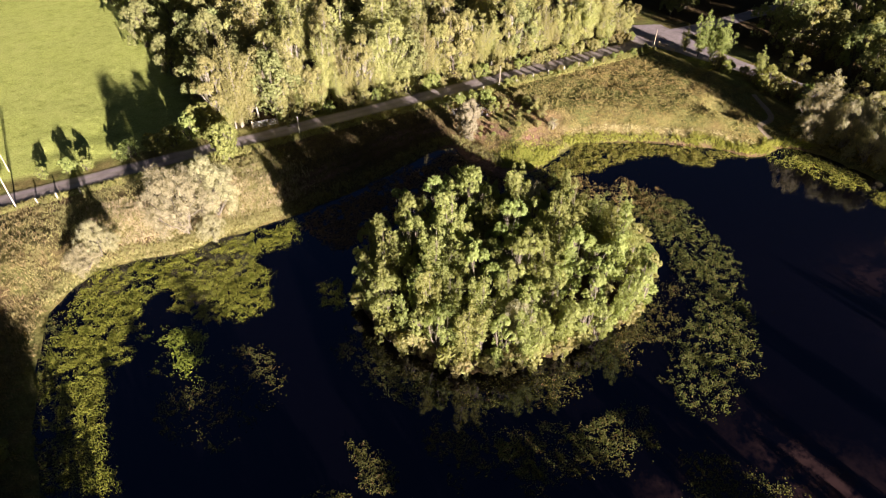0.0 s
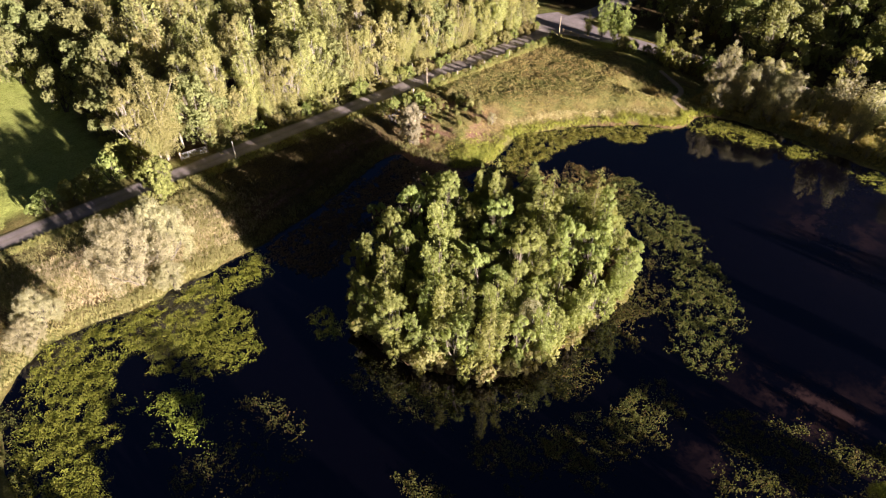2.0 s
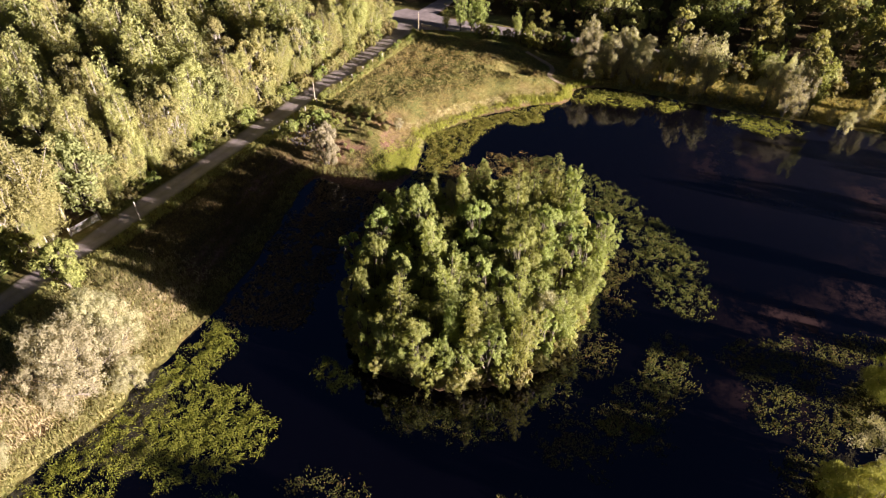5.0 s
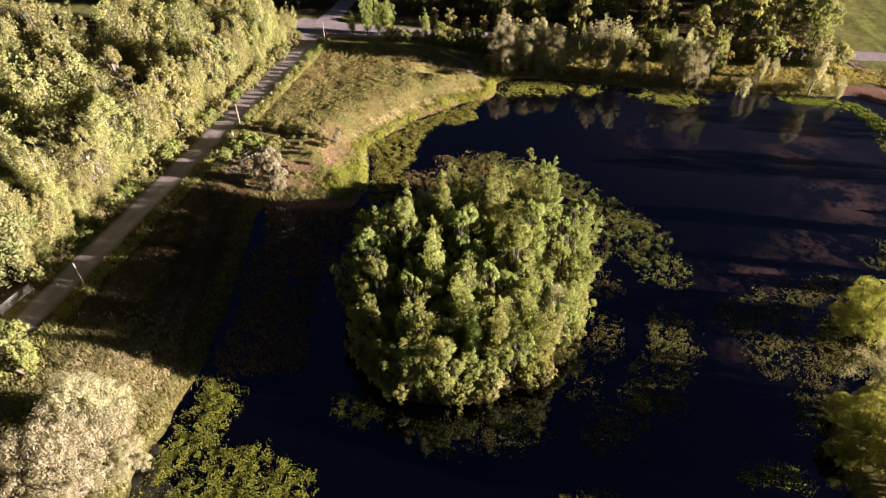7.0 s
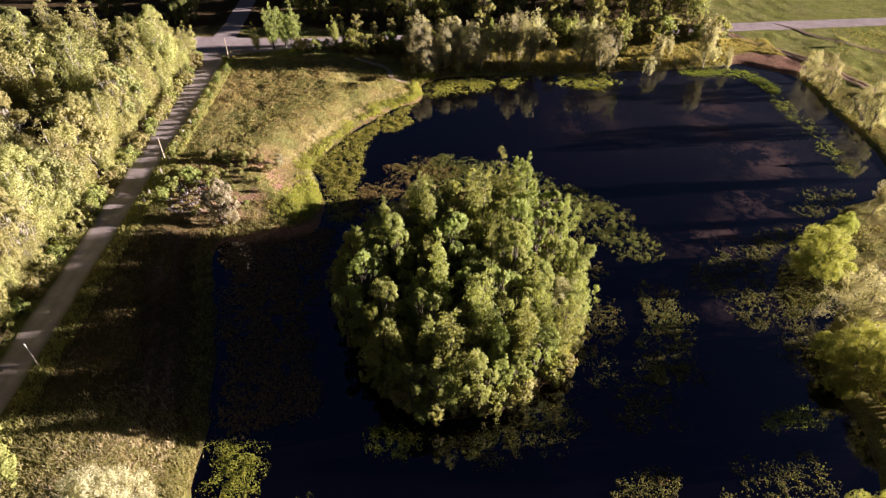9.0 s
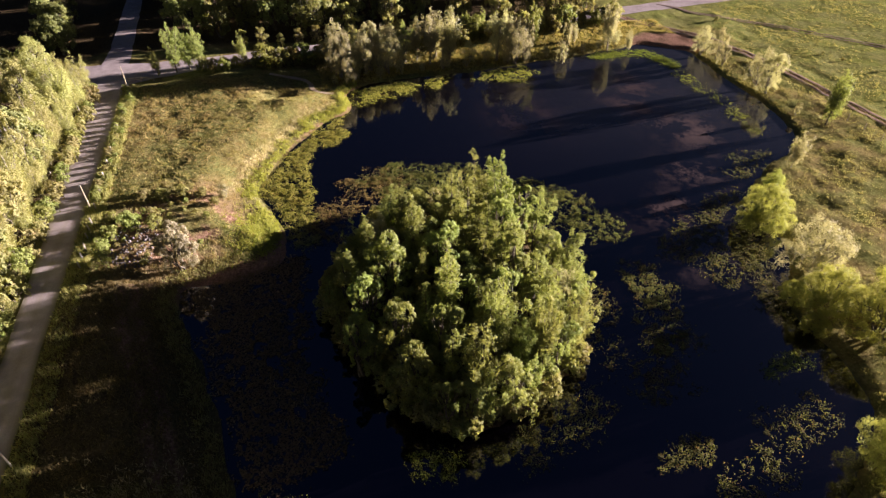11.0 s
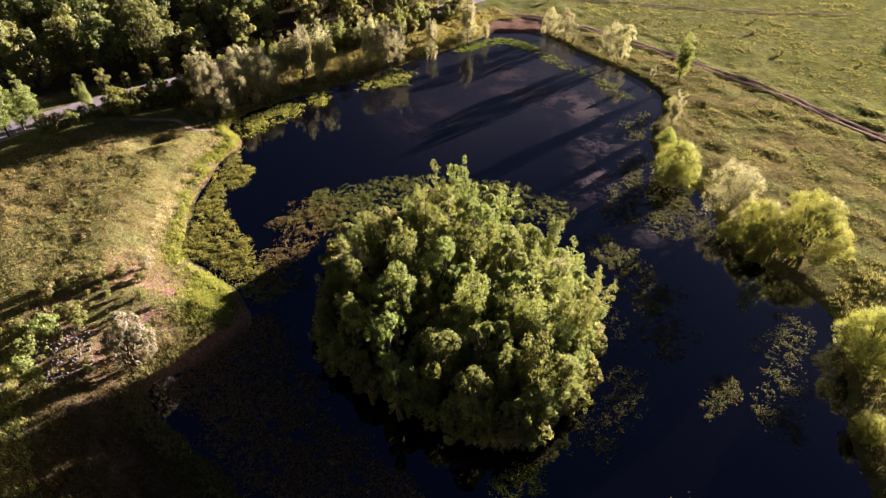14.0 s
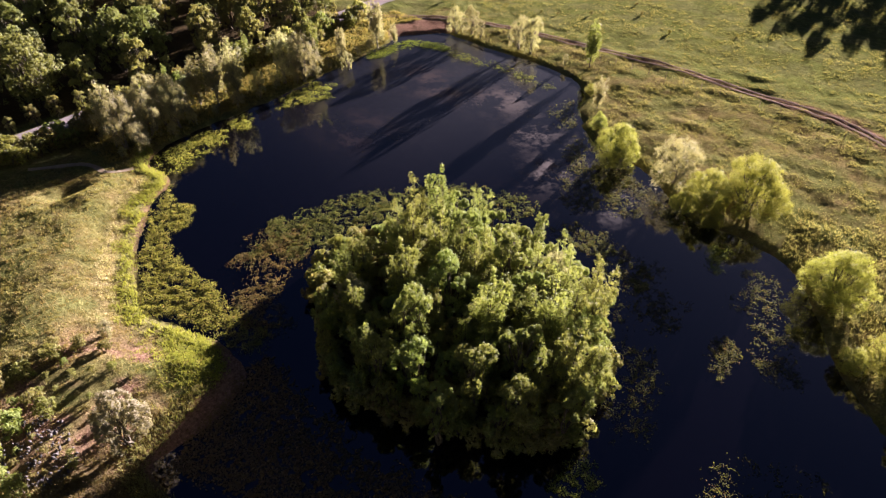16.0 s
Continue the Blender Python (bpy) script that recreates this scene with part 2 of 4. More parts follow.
def ground_material():
    m, t, b = material("meadow_ground", 0.95)
    big, mid, fine = noise_node(t, 0.09, 4), noise_node(t, 0.6, 6, 0.7), noise_node(t, 4.0, 5, 0.75)
    patch = ramp(t, noise_node(t, 0.16, 5, 0.65), [(0.4, (0, 0, 0)), (0.6, (1, 1, 1))])
    meadow = mix(t, patch, ramp(t, mid, [(0.3, (0.138, 0.106, 0.044)), (0.7, (0.305, 0.238, 0.1))]),
                 ramp(t, mid, [(0.3, (0.108, 0.108, 0.036)), (0.7, (0.232, 0.236, 0.078))]))
    lush = mix(t, patch, ramp(t, mid, [(0.3, (0.11, 0.125, 0.035)), (0.72, (0.235, 0.25, 0.07))]), ramp(t, mid, [(0.3, (0.12, 0.125, 0.045)), (0.72, (0.265, 0.255, 0.095))]))
    field = mix(t, calc(t, "MULTIPLY", mid, big), ramp(t, mid, [(0.3, (0.35, 0.42, 0.088)), (0.75, (0.5, 0.545, 0.14))]), (0.47, 0.48, 0.19))
    straw = ramp(t, mid, [(0.3, (0.25, 0.2, 0.09)), (0.7, (0.42, 0.345, 0.17))])
    earth = ramp(t, fine, [(0.3, (0.17, 0.092, 0.066)), (0.7, (0.35, 0.213, 0.155))])
    # Leaf litter; also darkens the bank lying in the island's shadow.
    litter_shade = ramp(t, fine, [(0.3, (0.045, 0.032, 0.02)), (0.7, (0.11, 0.08, 0.045))])
    col = meadow
    edge = calc(t, "MULTIPLY", calc(t, "SUBTRACT", mid, 0.5), 0.9)
    for name, c in (("lush", lush), ("field", field), ("straw", straw), ("litter_shade", litter_shade), ("earth", earth)):
        col = mix(t, calc(t, "ADD", attribute(t, name), calc(t, "MULTIPLY", edge, calc(t, "MULTIPLY", attribute(t, name), 1.4)), True), col, c)
    col = mix(t, 0.75, col, ramp(t, fine, [(0.3, (0.28, 0.28, 0.27)), (0.7, (1.0, 1.0, 1.0))]), "MULTIPLY")
    t.links.new(mix(t, 0.26, col, col, "ADD"), b.inputs["Base Color"])
    bumped(t, b, calc(t, "ADD", mid, calc(t, "MULTIPLY", fine, 0.6)), 1.0, 0.35)
    return m


def gravel_material():
    m, t, b = material("gravel", 0.95)
    big, fine = noise_node(t, 0.5, 5, 0.7), noise_node(t, 9.0, 6, 0.8)
    col = ramp(t, big, [(0.3, (0.29, 0.248, 0.252)), (0.7, (0.44, 0.38, 0.385))])
    col = mix(t, 0.5, col, ramp(t, fine, [(0.3, (0.6, 0.58, 0.56)), (0.7, (1, 1, 1))]), "MULTIPLY")
    col = mix(t, calc(t, "MULTIPLY", attribute(t, "verge"), calc(t, "ADD", big, 0.25), True), col, (0.16, 0.15, 0.06))
    t.links.new(col, b.inputs["Base Color"])
    bumped(t, b, fine, 0.7, 0.05)
    return m


def water_material():
    """Clear dark water, with a sheen painted in towards the south-east and clouds of brown silt under the surface."""
    m, t, b = material("pond_water", 0.045)
    big, mid = noise_node(t, 0.16, 6, 0.75), noise_node(t, 0.7, 5, 0.7)
    t.links.new(mix(t, mid, (0.0008, 0.0006, 0.001), (0.0014, 0.001, 0.002)), b.inputs["Base Color"])
    b.inputs["IOR"].default_value = 1.6
    b.inputs["Specular IOR Level"].default_value = 0.92
    b.inputs["Specular Tint"].default_value = (0.74, 0.73, 1.0, 1)
    bumped(t, b, noise_node(t, 1.6, 3), 0.05, 0.02)
    # Bluish rough sheen, a painted stand-in for sky and sun scatter off the water.
    sheen_layer = t.nodes.new("ShaderNodeBsdfPrincipled")
    t.links.new(mix(t, mid, (0.001, 0.0007, 0.0016), (0.0022, 0.0016, 0.0034)), sheen_layer.inputs["Base Color"])
    sheen_layer.inputs["Roughness"].default_value = 0.45
    sheen_layer.inputs["IOR"].default_value = 1.5
    sheen_layer.inputs["Specular IOR Level"].default_value = 0.5
    sheen_layer.inputs["Specular Tint"].default_value = (0.3, 0.36, 1.0, 1)
    mud = t.nodes.new("ShaderNodeBsdfPrincipled")
    t.links.new(mix(t, mid, (0.02, 0.0105, 0.0105), (0.06, 0.033, 0.032)), mud.inputs["Base Color"])
    mud.inputs["Roughness"].default_value = 0.6
    mud.inputs["Specular IOR Level"].default_value = 0.15
    mud.inputs["Specular Tint"].default_value = (0.9, 0.75, 1.0, 1)
    patches = ramp(t, big, [(0.46, (0, 0, 0)), (0.58, (1, 1, 1))])
    out = b.outputs[0]
    for share, shader in ((calc(t, "MULTIPLY", attribute(t, "sheen_mask"), calc(t, "ADD", 0.7, calc(t, "MULTIPLY", mid, 0.6))), sheen_layer),
                          (calc(t, "MULTIPLY", attribute(t, "silt"), patches, True), mud)):
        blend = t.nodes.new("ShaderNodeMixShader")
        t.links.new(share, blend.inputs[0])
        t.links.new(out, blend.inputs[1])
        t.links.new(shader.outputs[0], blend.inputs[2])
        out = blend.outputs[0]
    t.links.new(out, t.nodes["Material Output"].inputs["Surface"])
    return m


def plain_material(name, dark, light, scale=5.0, rough=0.7, metal=0.0):
    m, t, b = material(name, rough)
    n = noise_node(t, scale, 5, 0.7)
    t.links.new(ramp(t, n, [(0.3, dark), (0.7, light)]), b.inputs["Base Color"])
    b.inputs["Metallic"].default_value = metal
    bumped(t, b, n, 0.3, 0.01)
    return m


GROUND, GRAVEL, WATER = ground_material(), gravel_material(), water_material()
POST_WOOD = plain_material("weathered_wood", (0.22, 0.18, 0.13), (0.42, 0.36, 0.28))
PALE_POST = plain_material("pale_concrete", (0.34, 0.31, 0.27), (0.5, 0.46, 0.41))
GALVANISED = plain_material("galvanised_steel", (0.27, 0.26, 0.25), (0.4, 0.39, 0.37), 8, 0.6, 0.2)
STONE = plain_material("rubble_stone", (0.07, 0.063, 0.063), (0.19, 0.17, 0.165), 3, 0.95)


# ---- mesh helpers ----
def mesh_from(name, verts, faces, mat, smooth=False):
    me = bpy.data.meshes.new(name)
    verts, faces = np.asarray(verts, np.float32), np.asarray(faces, np.int32)
    k = faces.shape[1]
    me.vertices.add(len(verts))
    me.vertices.foreach_set("co", verts.ravel())
    me.loops.add(faces.size)
    me.loops.foreach_set("vertex_index", faces.ravel())
    me.polygons.add(len(faces))
    me.polygons.foreach_set("loop_start", np.arange(0, faces.size, k, dtype=np.int32))
    me.polygons.foreach_set("use_smooth", np.full(len(faces), smooth))
    me.update(calc_edges=True)
    me.materials.append(mat)
    return me


def set_values(me, name, values):
    a = me.attributes.new(name, "FLOAT", "POINT")
    a.data.foreach_set("value", np.asarray(values, np.float32).ravel())


def tubes(lines, sides=6):
    """Tapered tubes along lines of (x, y, z, radius)."""
    vs, fs, n0 = [], [], 0
    ang = np.linspace(0, 2 * np.pi, sides + 1)[:-1]
    for line in lines:
        p = np.array(line, float)
        along = np.gradient(p[:, :3], axis=0)
        along /= np.linalg.norm(along, axis=1)[:, None] + 1e-9
        ref = np.where(np.abs(along[:, 2:3]) > 0.9, [[1.0, 0, 0]], [[0, 0, 1.0]])
        u = np.cross(along, ref)
        u /= np.linalg.norm(u, axis=1)[:, None] + 1e-9
        v = np.cross(along, u)
        rings = p[:, None, :3] + p[:, None, 3:4] * (np.cos(ang)[None, :, None] * u[:, None] + np.sin(ang)[None, :, None] * v[:, None])
        vs.append(rings.reshape(-1, 3))
        for i in range(len(p) - 1):
            for k in range(sides):
                a, b = n0 + i * sides + k, n0 + i * sides + (k + 1) % sides
                fs.append((a, b, b + sides, a + sides))
        top = n0 + (len(p) - 1) * sides
        for k in range(1, sides - 1):
            fs.append((top, top + k, top + k + 1, top + k + 1))
        n0 += len(p) * sides
    quads = [f for f in fs if f[2] != f[3]]
    return np.concatenate(vs), quads


def leaves(rng, centre, out, length, width, droop=0.0, spread=0.75, lift=0.05, diamond=False):
    """One small blade a leaf, turned outwards with some scatter."""
    n = len(centre)
    nor = out + rng.normal(0, spread, (n, 3)) + [0, 0, lift]
    nor /= np.linalg.norm(nor, axis=1)[:, None] + 1e-9
    tan = rng.normal(0, 1, (n, 3)) + [0, 0, -droop]
    tan -= nor * (tan * nor).sum(1)[:, None]
    tan /= np.linalg.norm(tan, axis=1)[:, None] + 1e-9
    bit = np.cross(nor, tan)
    ln, wd = length * rng.uniform(0.6, 1.35, (n, 1)), width * rng.uniform(0.6, 1.35, (n, 1))
    if not diamond:
        v = np.stack([centre - tan * ln - bit * wd * 0.8, centre + tan * ln * 1.25, centre - tan * ln * 0.6 + bit * wd], 1)
        return v.reshape(-1, 3), np.arange(3 * n).reshape(-1, 3)
    v = np.stack([centre - tan * ln, centre - bit * wd + tan * ln * 0.15, centre + tan * ln, centre + bit * wd + tan * ln * 0.15], 1)
    return v.reshape(-1, 3), np.arange(4 * n).reshape(-1, 4)


def clump_leaves(rng, clumps, count, length, width, droop=0.0, squash=0.8, ragged=0.35):
    """Leaves in shells round the clumps, rows of (x, y, z, radius)."""
    c = np.array(clumps, float)
    share = c[:, 3] ** 2
    pick = rng.choice(len(c), count, p=share / share.sum())
    u = rng.normal(0, 1, (count, 3))
    u /= np.linalg.norm(u, axis=1)[:, None]
    r = c[pick, 3] * 1.25 * rng.random(count) ** (0.62 - 0.5 * min(ragged, 0.5))  * (1 + ragged * np.abs(rng.normal(0, 0.5, count)))
    pos = c[pick, :3] + u * r[:, None] * [1, 1, squash]
    if droop:
        pos[:, 2] -= rng.random(count) ** 2 * droop * c[pick, 3]
    pos[:, 2] = np.maximum(pos[:, 2], 0.12)
    # leaves face away from their clump and a little away from the middle of the crown
    away = pos - np.average(c[:, :3], axis=0, weights=share)
    away /= np.linalg.norm(away, axis=1)[:, None] + 1e-9
    return leaves(rng, pos, u + 0.5 * away, length, width, droop, 0.42)


def limb(a, b, r0, r1, rng, bend=0.12, n=4):
    a, b = np.array(a, float), np.array(b, float)
    k = np.linspace(0, 1, n)[:, None]
    wob = rng.normal(0, bend, (n, 3)) * np.linalg.norm(b - a) * 0.4 * (k * (1 - k) * 2)
    sag = np.zeros((n, 3))
    sag[:, 2] = (k[:, 0] * (1 - k[:, 0])) * 0.15 * np.linalg.norm(b - a)
    return np.concatenate([a + (b - a) * k + wob - sag * 0.6, r0 + (r1 - r0) * k], 1)


def upright_tree(seed, h=12.0, wide=2.3, low=0.14, leaders=5, count=2600, leaf=0.2, mat=None, bark=None, airy=0.35):
    """Aspen or birch: a straight stem, steep limbs and pointed sprays of leaves."""
    rng = np.random.default_rng(seed)
    lean = rng.normal(0, 0.35, 2)
    lines = [limb((0, 0, -0.3), (lean[0], lean[1], h * 0.93), 0.017 * h, 0.02, rng, 0.02, 7)]
    clumps = []
    for i in range(leaders):
        a = 2 * np.pi * (i + rng.random()) / leaders
        z0 = h * rng.uniform(low, 0.38)
        tip_r = wide * rng.uniform(0.35, 1.0) * (0.15 if i == 0 else 1)
        z1 = h * (1.0 if i == 0 else rng.uniform(0.62, 0.95))
        tip = np.array([lean[0] + tip_r * np.cos(a), lean[1] + tip_r * np.sin(a), z1])
        root = np.array([lean[0] * z0 / h, lean[1] * z0 / h, z0])
        if i:
            lines.append(limb(root, tip, 0.008 * h, 0.015, rng))
        for k in np.linspace(0.06, 1, 11):
            p = root + (tip - root) * k
            for _ in range(5):
                reach = wide * 0.66 * (1.04 - k) ** 0.5 * (0.6 + 0.4 * min(1, k * 4)) * rng.uniform(0.25, 1.0)
                b = rng.uniform(0, 2 * np.pi)
                q = p + [reach * np.cos(b), reach * np.sin(b), rng.uniform(-0.35, 0.25)]
                clumps.append((*q, wide * rng.uniform(0.08, 0.22) * (1.1 - 0.5 * k)))
        clumps.append((*(tip + [0, 0, 0.25]), wide * 0.07))
    for c in clumps[::14]:
        z = c[2] * 0.72
        lines.append(limb((lean[0] * z / h, lean[1] * z / h, z), c[:3], 0.004 * h, 0.012, rng, 0.1, 3))
    tv, tf = tubes(lines, 5)
    lv, lf = clump_leaves(rng, clumps, count, leaf, leaf * 0.62, 0.0, 1.15, airy)
    return mesh_from("trunk", tv, tf, bark or BARK, True), mesh_from("crown", lv, lf, mat or LEAF_ASPEN)


def round_tree(seed, h=8.0, wide=4.5, low=0.1, lobes=9, count=4200, leaf=0.2, slim=0.5, droop=0.0, mat=None, bark=None, stems=4, ragged=0.22, skirt=0, fine=26, spray=1.35):
    """Willow, sallow or alder: several stems and a broad crown of uneven lobes."""
    rng = np.random.default_rng(seed)
    lines, clumps = [], []
    tops = []
    for i in range(lobes):
        a = 2.4 * i + rng.uniform(-0.5, 0.5)
        k = math.sqrt((i + 0.4) / lobes)
        r = wide * 0.68 * k * rng.uniform(0.8, 1.1)
        z = h * (0.80 - 0.42 * k ** 2.2) * rng.uniform(0.86, 1.06)
        tops.append((r * np.cos(a), r * np.sin(a), z, wide * rng.uniform(0.27, 0.4)))
    for i in range(skirt):
        a = 2 * np.pi * (i + rng.uniform(-0.3, 0.3)) / skirt
        tops.append((wide * 0.72 * np.cos(a), wide * 0.72 * np.sin(a), h * rng.uniform(0.2, 0.36), wide * rng.uniform(0.24, 0.34)))
    for x, y, z, r in tops:
        for _ in range(fine):
            u = rng.normal(0, 1, 3)
            u /= np.linalg.norm(u)
            u[2] = abs(u[2]) * 0.9 - 0.2
            clumps.append((x + u[0] * r * 0.75, y + u[1] * r * 0.75, z + u[2] * r * 0.95, r * rng.uniform(0.1, 0.26)))
        for _ in range(7):
            f = rng.uniform(0.25, 0.75)
            b = rng.uniform(0, 2 * np.pi)
            clumps.append((x * (0.75 + 0.35 * rng.random()) + 0.3 * r * np.cos(b), y * (0.75 + 0.35 * rng.random()) + 0.3 * r * np.sin(b),
                           max(h * low, z * f), r * rng.uniform(0.14, 0.32)))
    for i in range(stems):
        t = tops[(i * 3) % len(tops)]
        lines.append(limb((0.25 * np.cos(i * 2.1), 0.25 * np.sin(i * 2.1), -0.3), (t[0], t[1], t[2]), 0.02 * h, 0.03, rng, 0.15, 6))
    for i, t in enumerate(tops):
        base = lines[i % stems][2]
        lines.append(limb(base[:3], t[:3], 0.008 * h, 0.02, rng, 0.15, 4))
    for c in clumps[::7]:
        t = min(tops, key=lambda q: (q[0] - c[0]) ** 2 + (q[1] - c[1]) ** 2)
        lines.append(limb((t[0] * 0.6, t[1] * 0.6, t[2] * 0.6), c[:3], 0.003 * h, 0.01, rng, 0.12, 3))
    tv, tf = tubes(lines, 5)
    lv, lf = clump_leaves(rng, clumps, count, leaf, leaf * slim, droop, spray, ragged)
    return mesh_from("trunk", tv, tf, bark or BARK, True), mesh_from("crown", lv, lf, mat or LEAF_WILLOW)


def place(kind, meshes, x, y, size, turn, label, category, group="", z=None, tall=1.0):
    """A plant of two parts standing on the ground."""
    root = new(kind)
    root.empty_display_size = 0.5
    root.matrix_basis = pose(x, y, (height(x, y) if z is None else z) - 0.03, 0, 0, turn) @ Matrix.Diagonal((size, size, size * tall, 1))
    for name, me in zip(("trunk", "crown"), meshes):
        ob = new(name, me)
        ob.parent = root
    return tagged(root, label, category, group)


# ---- ground ----
def axis(lo, hi, step, reach):
    inner = np.arange(lo, hi + step / 2, step)
    grow, g, s = [], 0.0, step
    while g < reach:
        s *= 1.35
        g += s
        grow.append(g)
    grow = np.array(grow)
    return np.concatenate([(lo - grow)[::-1], inner, hi + grow])


def grid_faces(nx, ny):
    i = np.arange(nx * ny).reshape(ny, nx)
    return np.stack([i[:-1, :-1], i[:-1, 1:], i[1:, 1:], i[1:, :-1]], -1).reshape(-1, 4)


gx, gy = axis(-24, 112, 0.7, 1800), axis(-46, 90, 0.7, 1800)
GX, GY = np.meshgrid(gx, gy)
X, Y = GX.ravel(), GY.ravel()
Z = ground_z(X, Y)
ground_mesh = mesh_from("ground", np.stack([X, Y, Z], 1), grid_faces(len(gx), len(gy)), GROUND, True)
D, ISL = -side(SHORE, X, Y), side(ISLAND, X, Y)
wob = (fnoise(X, Y, 6, 21) - 0.5)
bank_bare = np.maximum(np.exp(-(((X - 50) / 7) ** 2 + ((Y - 68) / 6) ** 2)), 0.8 * np.exp(-(((X - 49.5) / 5) ** 2 + ((Y - 63.2) / 3.4) ** 2)))
west_field = ss(9.5, 6.5, X - 0.0 * Y + wob * 3 - 0.0) * ss(83.5, 86, Y)
se_meadow = ss(-38.5, -41, Y + wob * 3) * ss(108, 104, X)
lush = 0.75 * ss(3.2, 0.6, D + wob * 6) * ss(0, 0.3, D) * (0.35 + 0.65 * ss(0.38, 0.58, fnoise(X, Y, 3, 18))) * (0.4 + 0.6 * ss(40, 50, Y)) + 0.9 * ss(0.52, 0.68, fnoise(X, Y, 11, 30)) * ss(3, 6, D) * ss(40, 44, X) + 1.0 * se_meadow
lush = lush + 0.9 * np.exp(-((X - 46.5) / 4.0) ** 2 - ((Y - 58.6) / 2.2) ** 2) + 0.8 * ss(94, 98, X) * ss(-6, -16, Y) + 0.12 * ss(-2, -8, Y) * ss(0.45, 0.65, fnoise(X, Y, 5, 33))
straw = 1.0 * ss(1.9, 2.4, D + wob * 1.4) * ss(3.9, 3.3, D + wob * 1.4) * ss(54, 57, X) * ss(44, 48, Y) * ss(81, 78, X)
straw = np.maximum(straw, 0.45 * ss(2.2, 3.5, D + wob * 2) * ss(12, 7, D + wob * 4) * ss(-12, -6, X) * ss(20, 12, X) * ss(58, 61, Y) * ss(75, 70, Y))
earth = np.maximum(1.0 * ss(0.38, 0.56, fnoise(X, Y, 3.4, 40)) * np.minimum(1, bank_bare * 1.6), ss(1.3, 0.5, D) * ss(-6.0, -4.0, D) * ss(36.5, 39, X) * ss(50, 46, X) * ss(53, 55, Y) * ss(69, 66, Y))
BEACH = np.array([(92, -17.5), (95.5, -19.5), (97.5, -24), (94, -31.5), (89, -32.5), (85.5, -29.5), (89.5, -24)])
earth = np.maximum(earth, ss(-0.8, 0.6, side(BEACH, X, Y) + wob * 1.5))
earth = np.maximum(earth, 0.8 * ss(0.9, 0.3, D) * ss(-1.5, 0, D) * (Y > 40) * ss(60, 70, X))
earth = np.maximum(earth, 0.85 * ss(1.3, 0.5, near_line(TRACK, X, Y) - 1.1 * ss(26, 14, X) + wob * 0.8) * (Y < -20))
earth = np.maximum(earth, 0.85 * ss(1.2, -0.6, ISL) * ss(-1.5, 0, ISL))
litter_shade = np.maximum(ss(-0.5, 0.8, ISL), ss(83.2, 85, Y + wob * 2) * ss(9, 11, X + wob * 3) * ss(97, 95, X))
litter_shade = np.maximum(litter_shade, ss(106, 110, X - 0.02 * Y + wob * 4) * ss(-28, -18, Y))
west_bank = ss(20, 14, X) * ss(0.6, 1.6, D) * ss(57, 60, Y) * ss(79, 77, Y)
lush = lush + 0.8 * west_bank * ss(0.5, 0.62, fnoise(X, Y, 6.5, 51))
earth = np.maximum(earth, 0.5 * west_bank * ss(0.54, 0.66, fnoise(X, Y, 5.5, 52)))
litter_shade = np.maximum(litter_shade, 0.55 * west_bank * ss(0.5, 0.64, fnoise(X, Y, 4.6, 53)))
# Bank inside the island's shadow: dead grass and ruts, darkened to deepen that shade.
shaded_bank = ss(10, 16, X) * ss(43, 40, X) * ss(60.5, 62, Y) * ss(78.5, 77.5, Y)
litter_shade = np.maximum(litter_shade, 0.65 * shaded_bank)
earth = np.maximum(earth, 0.8 * shaded_bank * ss(0.5, 0.2, np.abs(np.abs(D + wob * 1.5 - 4.6) - 0.7)))
for key, val in (("lush", lush), ("field", west_field), ("straw", straw), ("earth", earth), ("litter_shade", litter_shade)):
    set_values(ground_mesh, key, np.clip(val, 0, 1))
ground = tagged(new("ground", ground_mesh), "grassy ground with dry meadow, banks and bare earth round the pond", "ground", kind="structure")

# ---- water ----
wx, wy = np.arange(-24, 100, 1.5), np.arange(-36, 74, 1.5)
WX, WY = np.meshgrid(wx, wy)
wf = grid_faces(len(wx), len(wy))
keep = (side(SHORE, WX.ravel(), WY.ravel()) > -3.0)[wf].any(1)
water_mesh = mesh_from("water", np.stack([WX.ravel(), WY.ravel(), np.zeros(WX.size)], 1), wf[keep], WATER, True)


def spot(x, y, cx, cy, rx, ry, a=0.0):
    c, s = math.cos(a), math.sin(a)
    u, v = ((x - cx) * c + (y - cy) * s) / rx, (-(x - cx) * s + (y - cy) * c) / ry
    return np.exp(-(u * u + v * v) * 0.7)


wx1, wy1 = WX.ravel(), WY.ravel()
silt = 1.3 * spot(wx1, wy1, 39.2, 5.2, 2.2, 4.5) + 1.2 * spot(wx1, wy1, 57.6, -9, 4.2, 3.6) + 1.0 * spot(wx1, wy1, 46.8, -2.2, 3.0, 4) + 0.7 * spot(wx1, wy1, 67, -4.5, 6, 3)
silt = silt + 0.6 * spot(wx1, wy1, 76, -8, 5, 4) + 0.5 * spot(wx1, wy1, 69, 15, 5, 4) + 0.5 * spot(wx1, wy1, 30, 9, 4, 4)
set_values(water_mesh, "silt", np.clip(silt, 0, 0.9))
# Sheen share grows to the south-east, standing in for brighter sky reflected there.
set_values(water_mesh, "sheen_mask", 0.2 * ss(40, 60, wx1) * ss(46, 18, wy1) + 0.3 * ss(50, 70, wx1) * ss(30, 8, wy1))
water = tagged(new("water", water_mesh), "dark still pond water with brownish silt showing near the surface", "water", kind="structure")


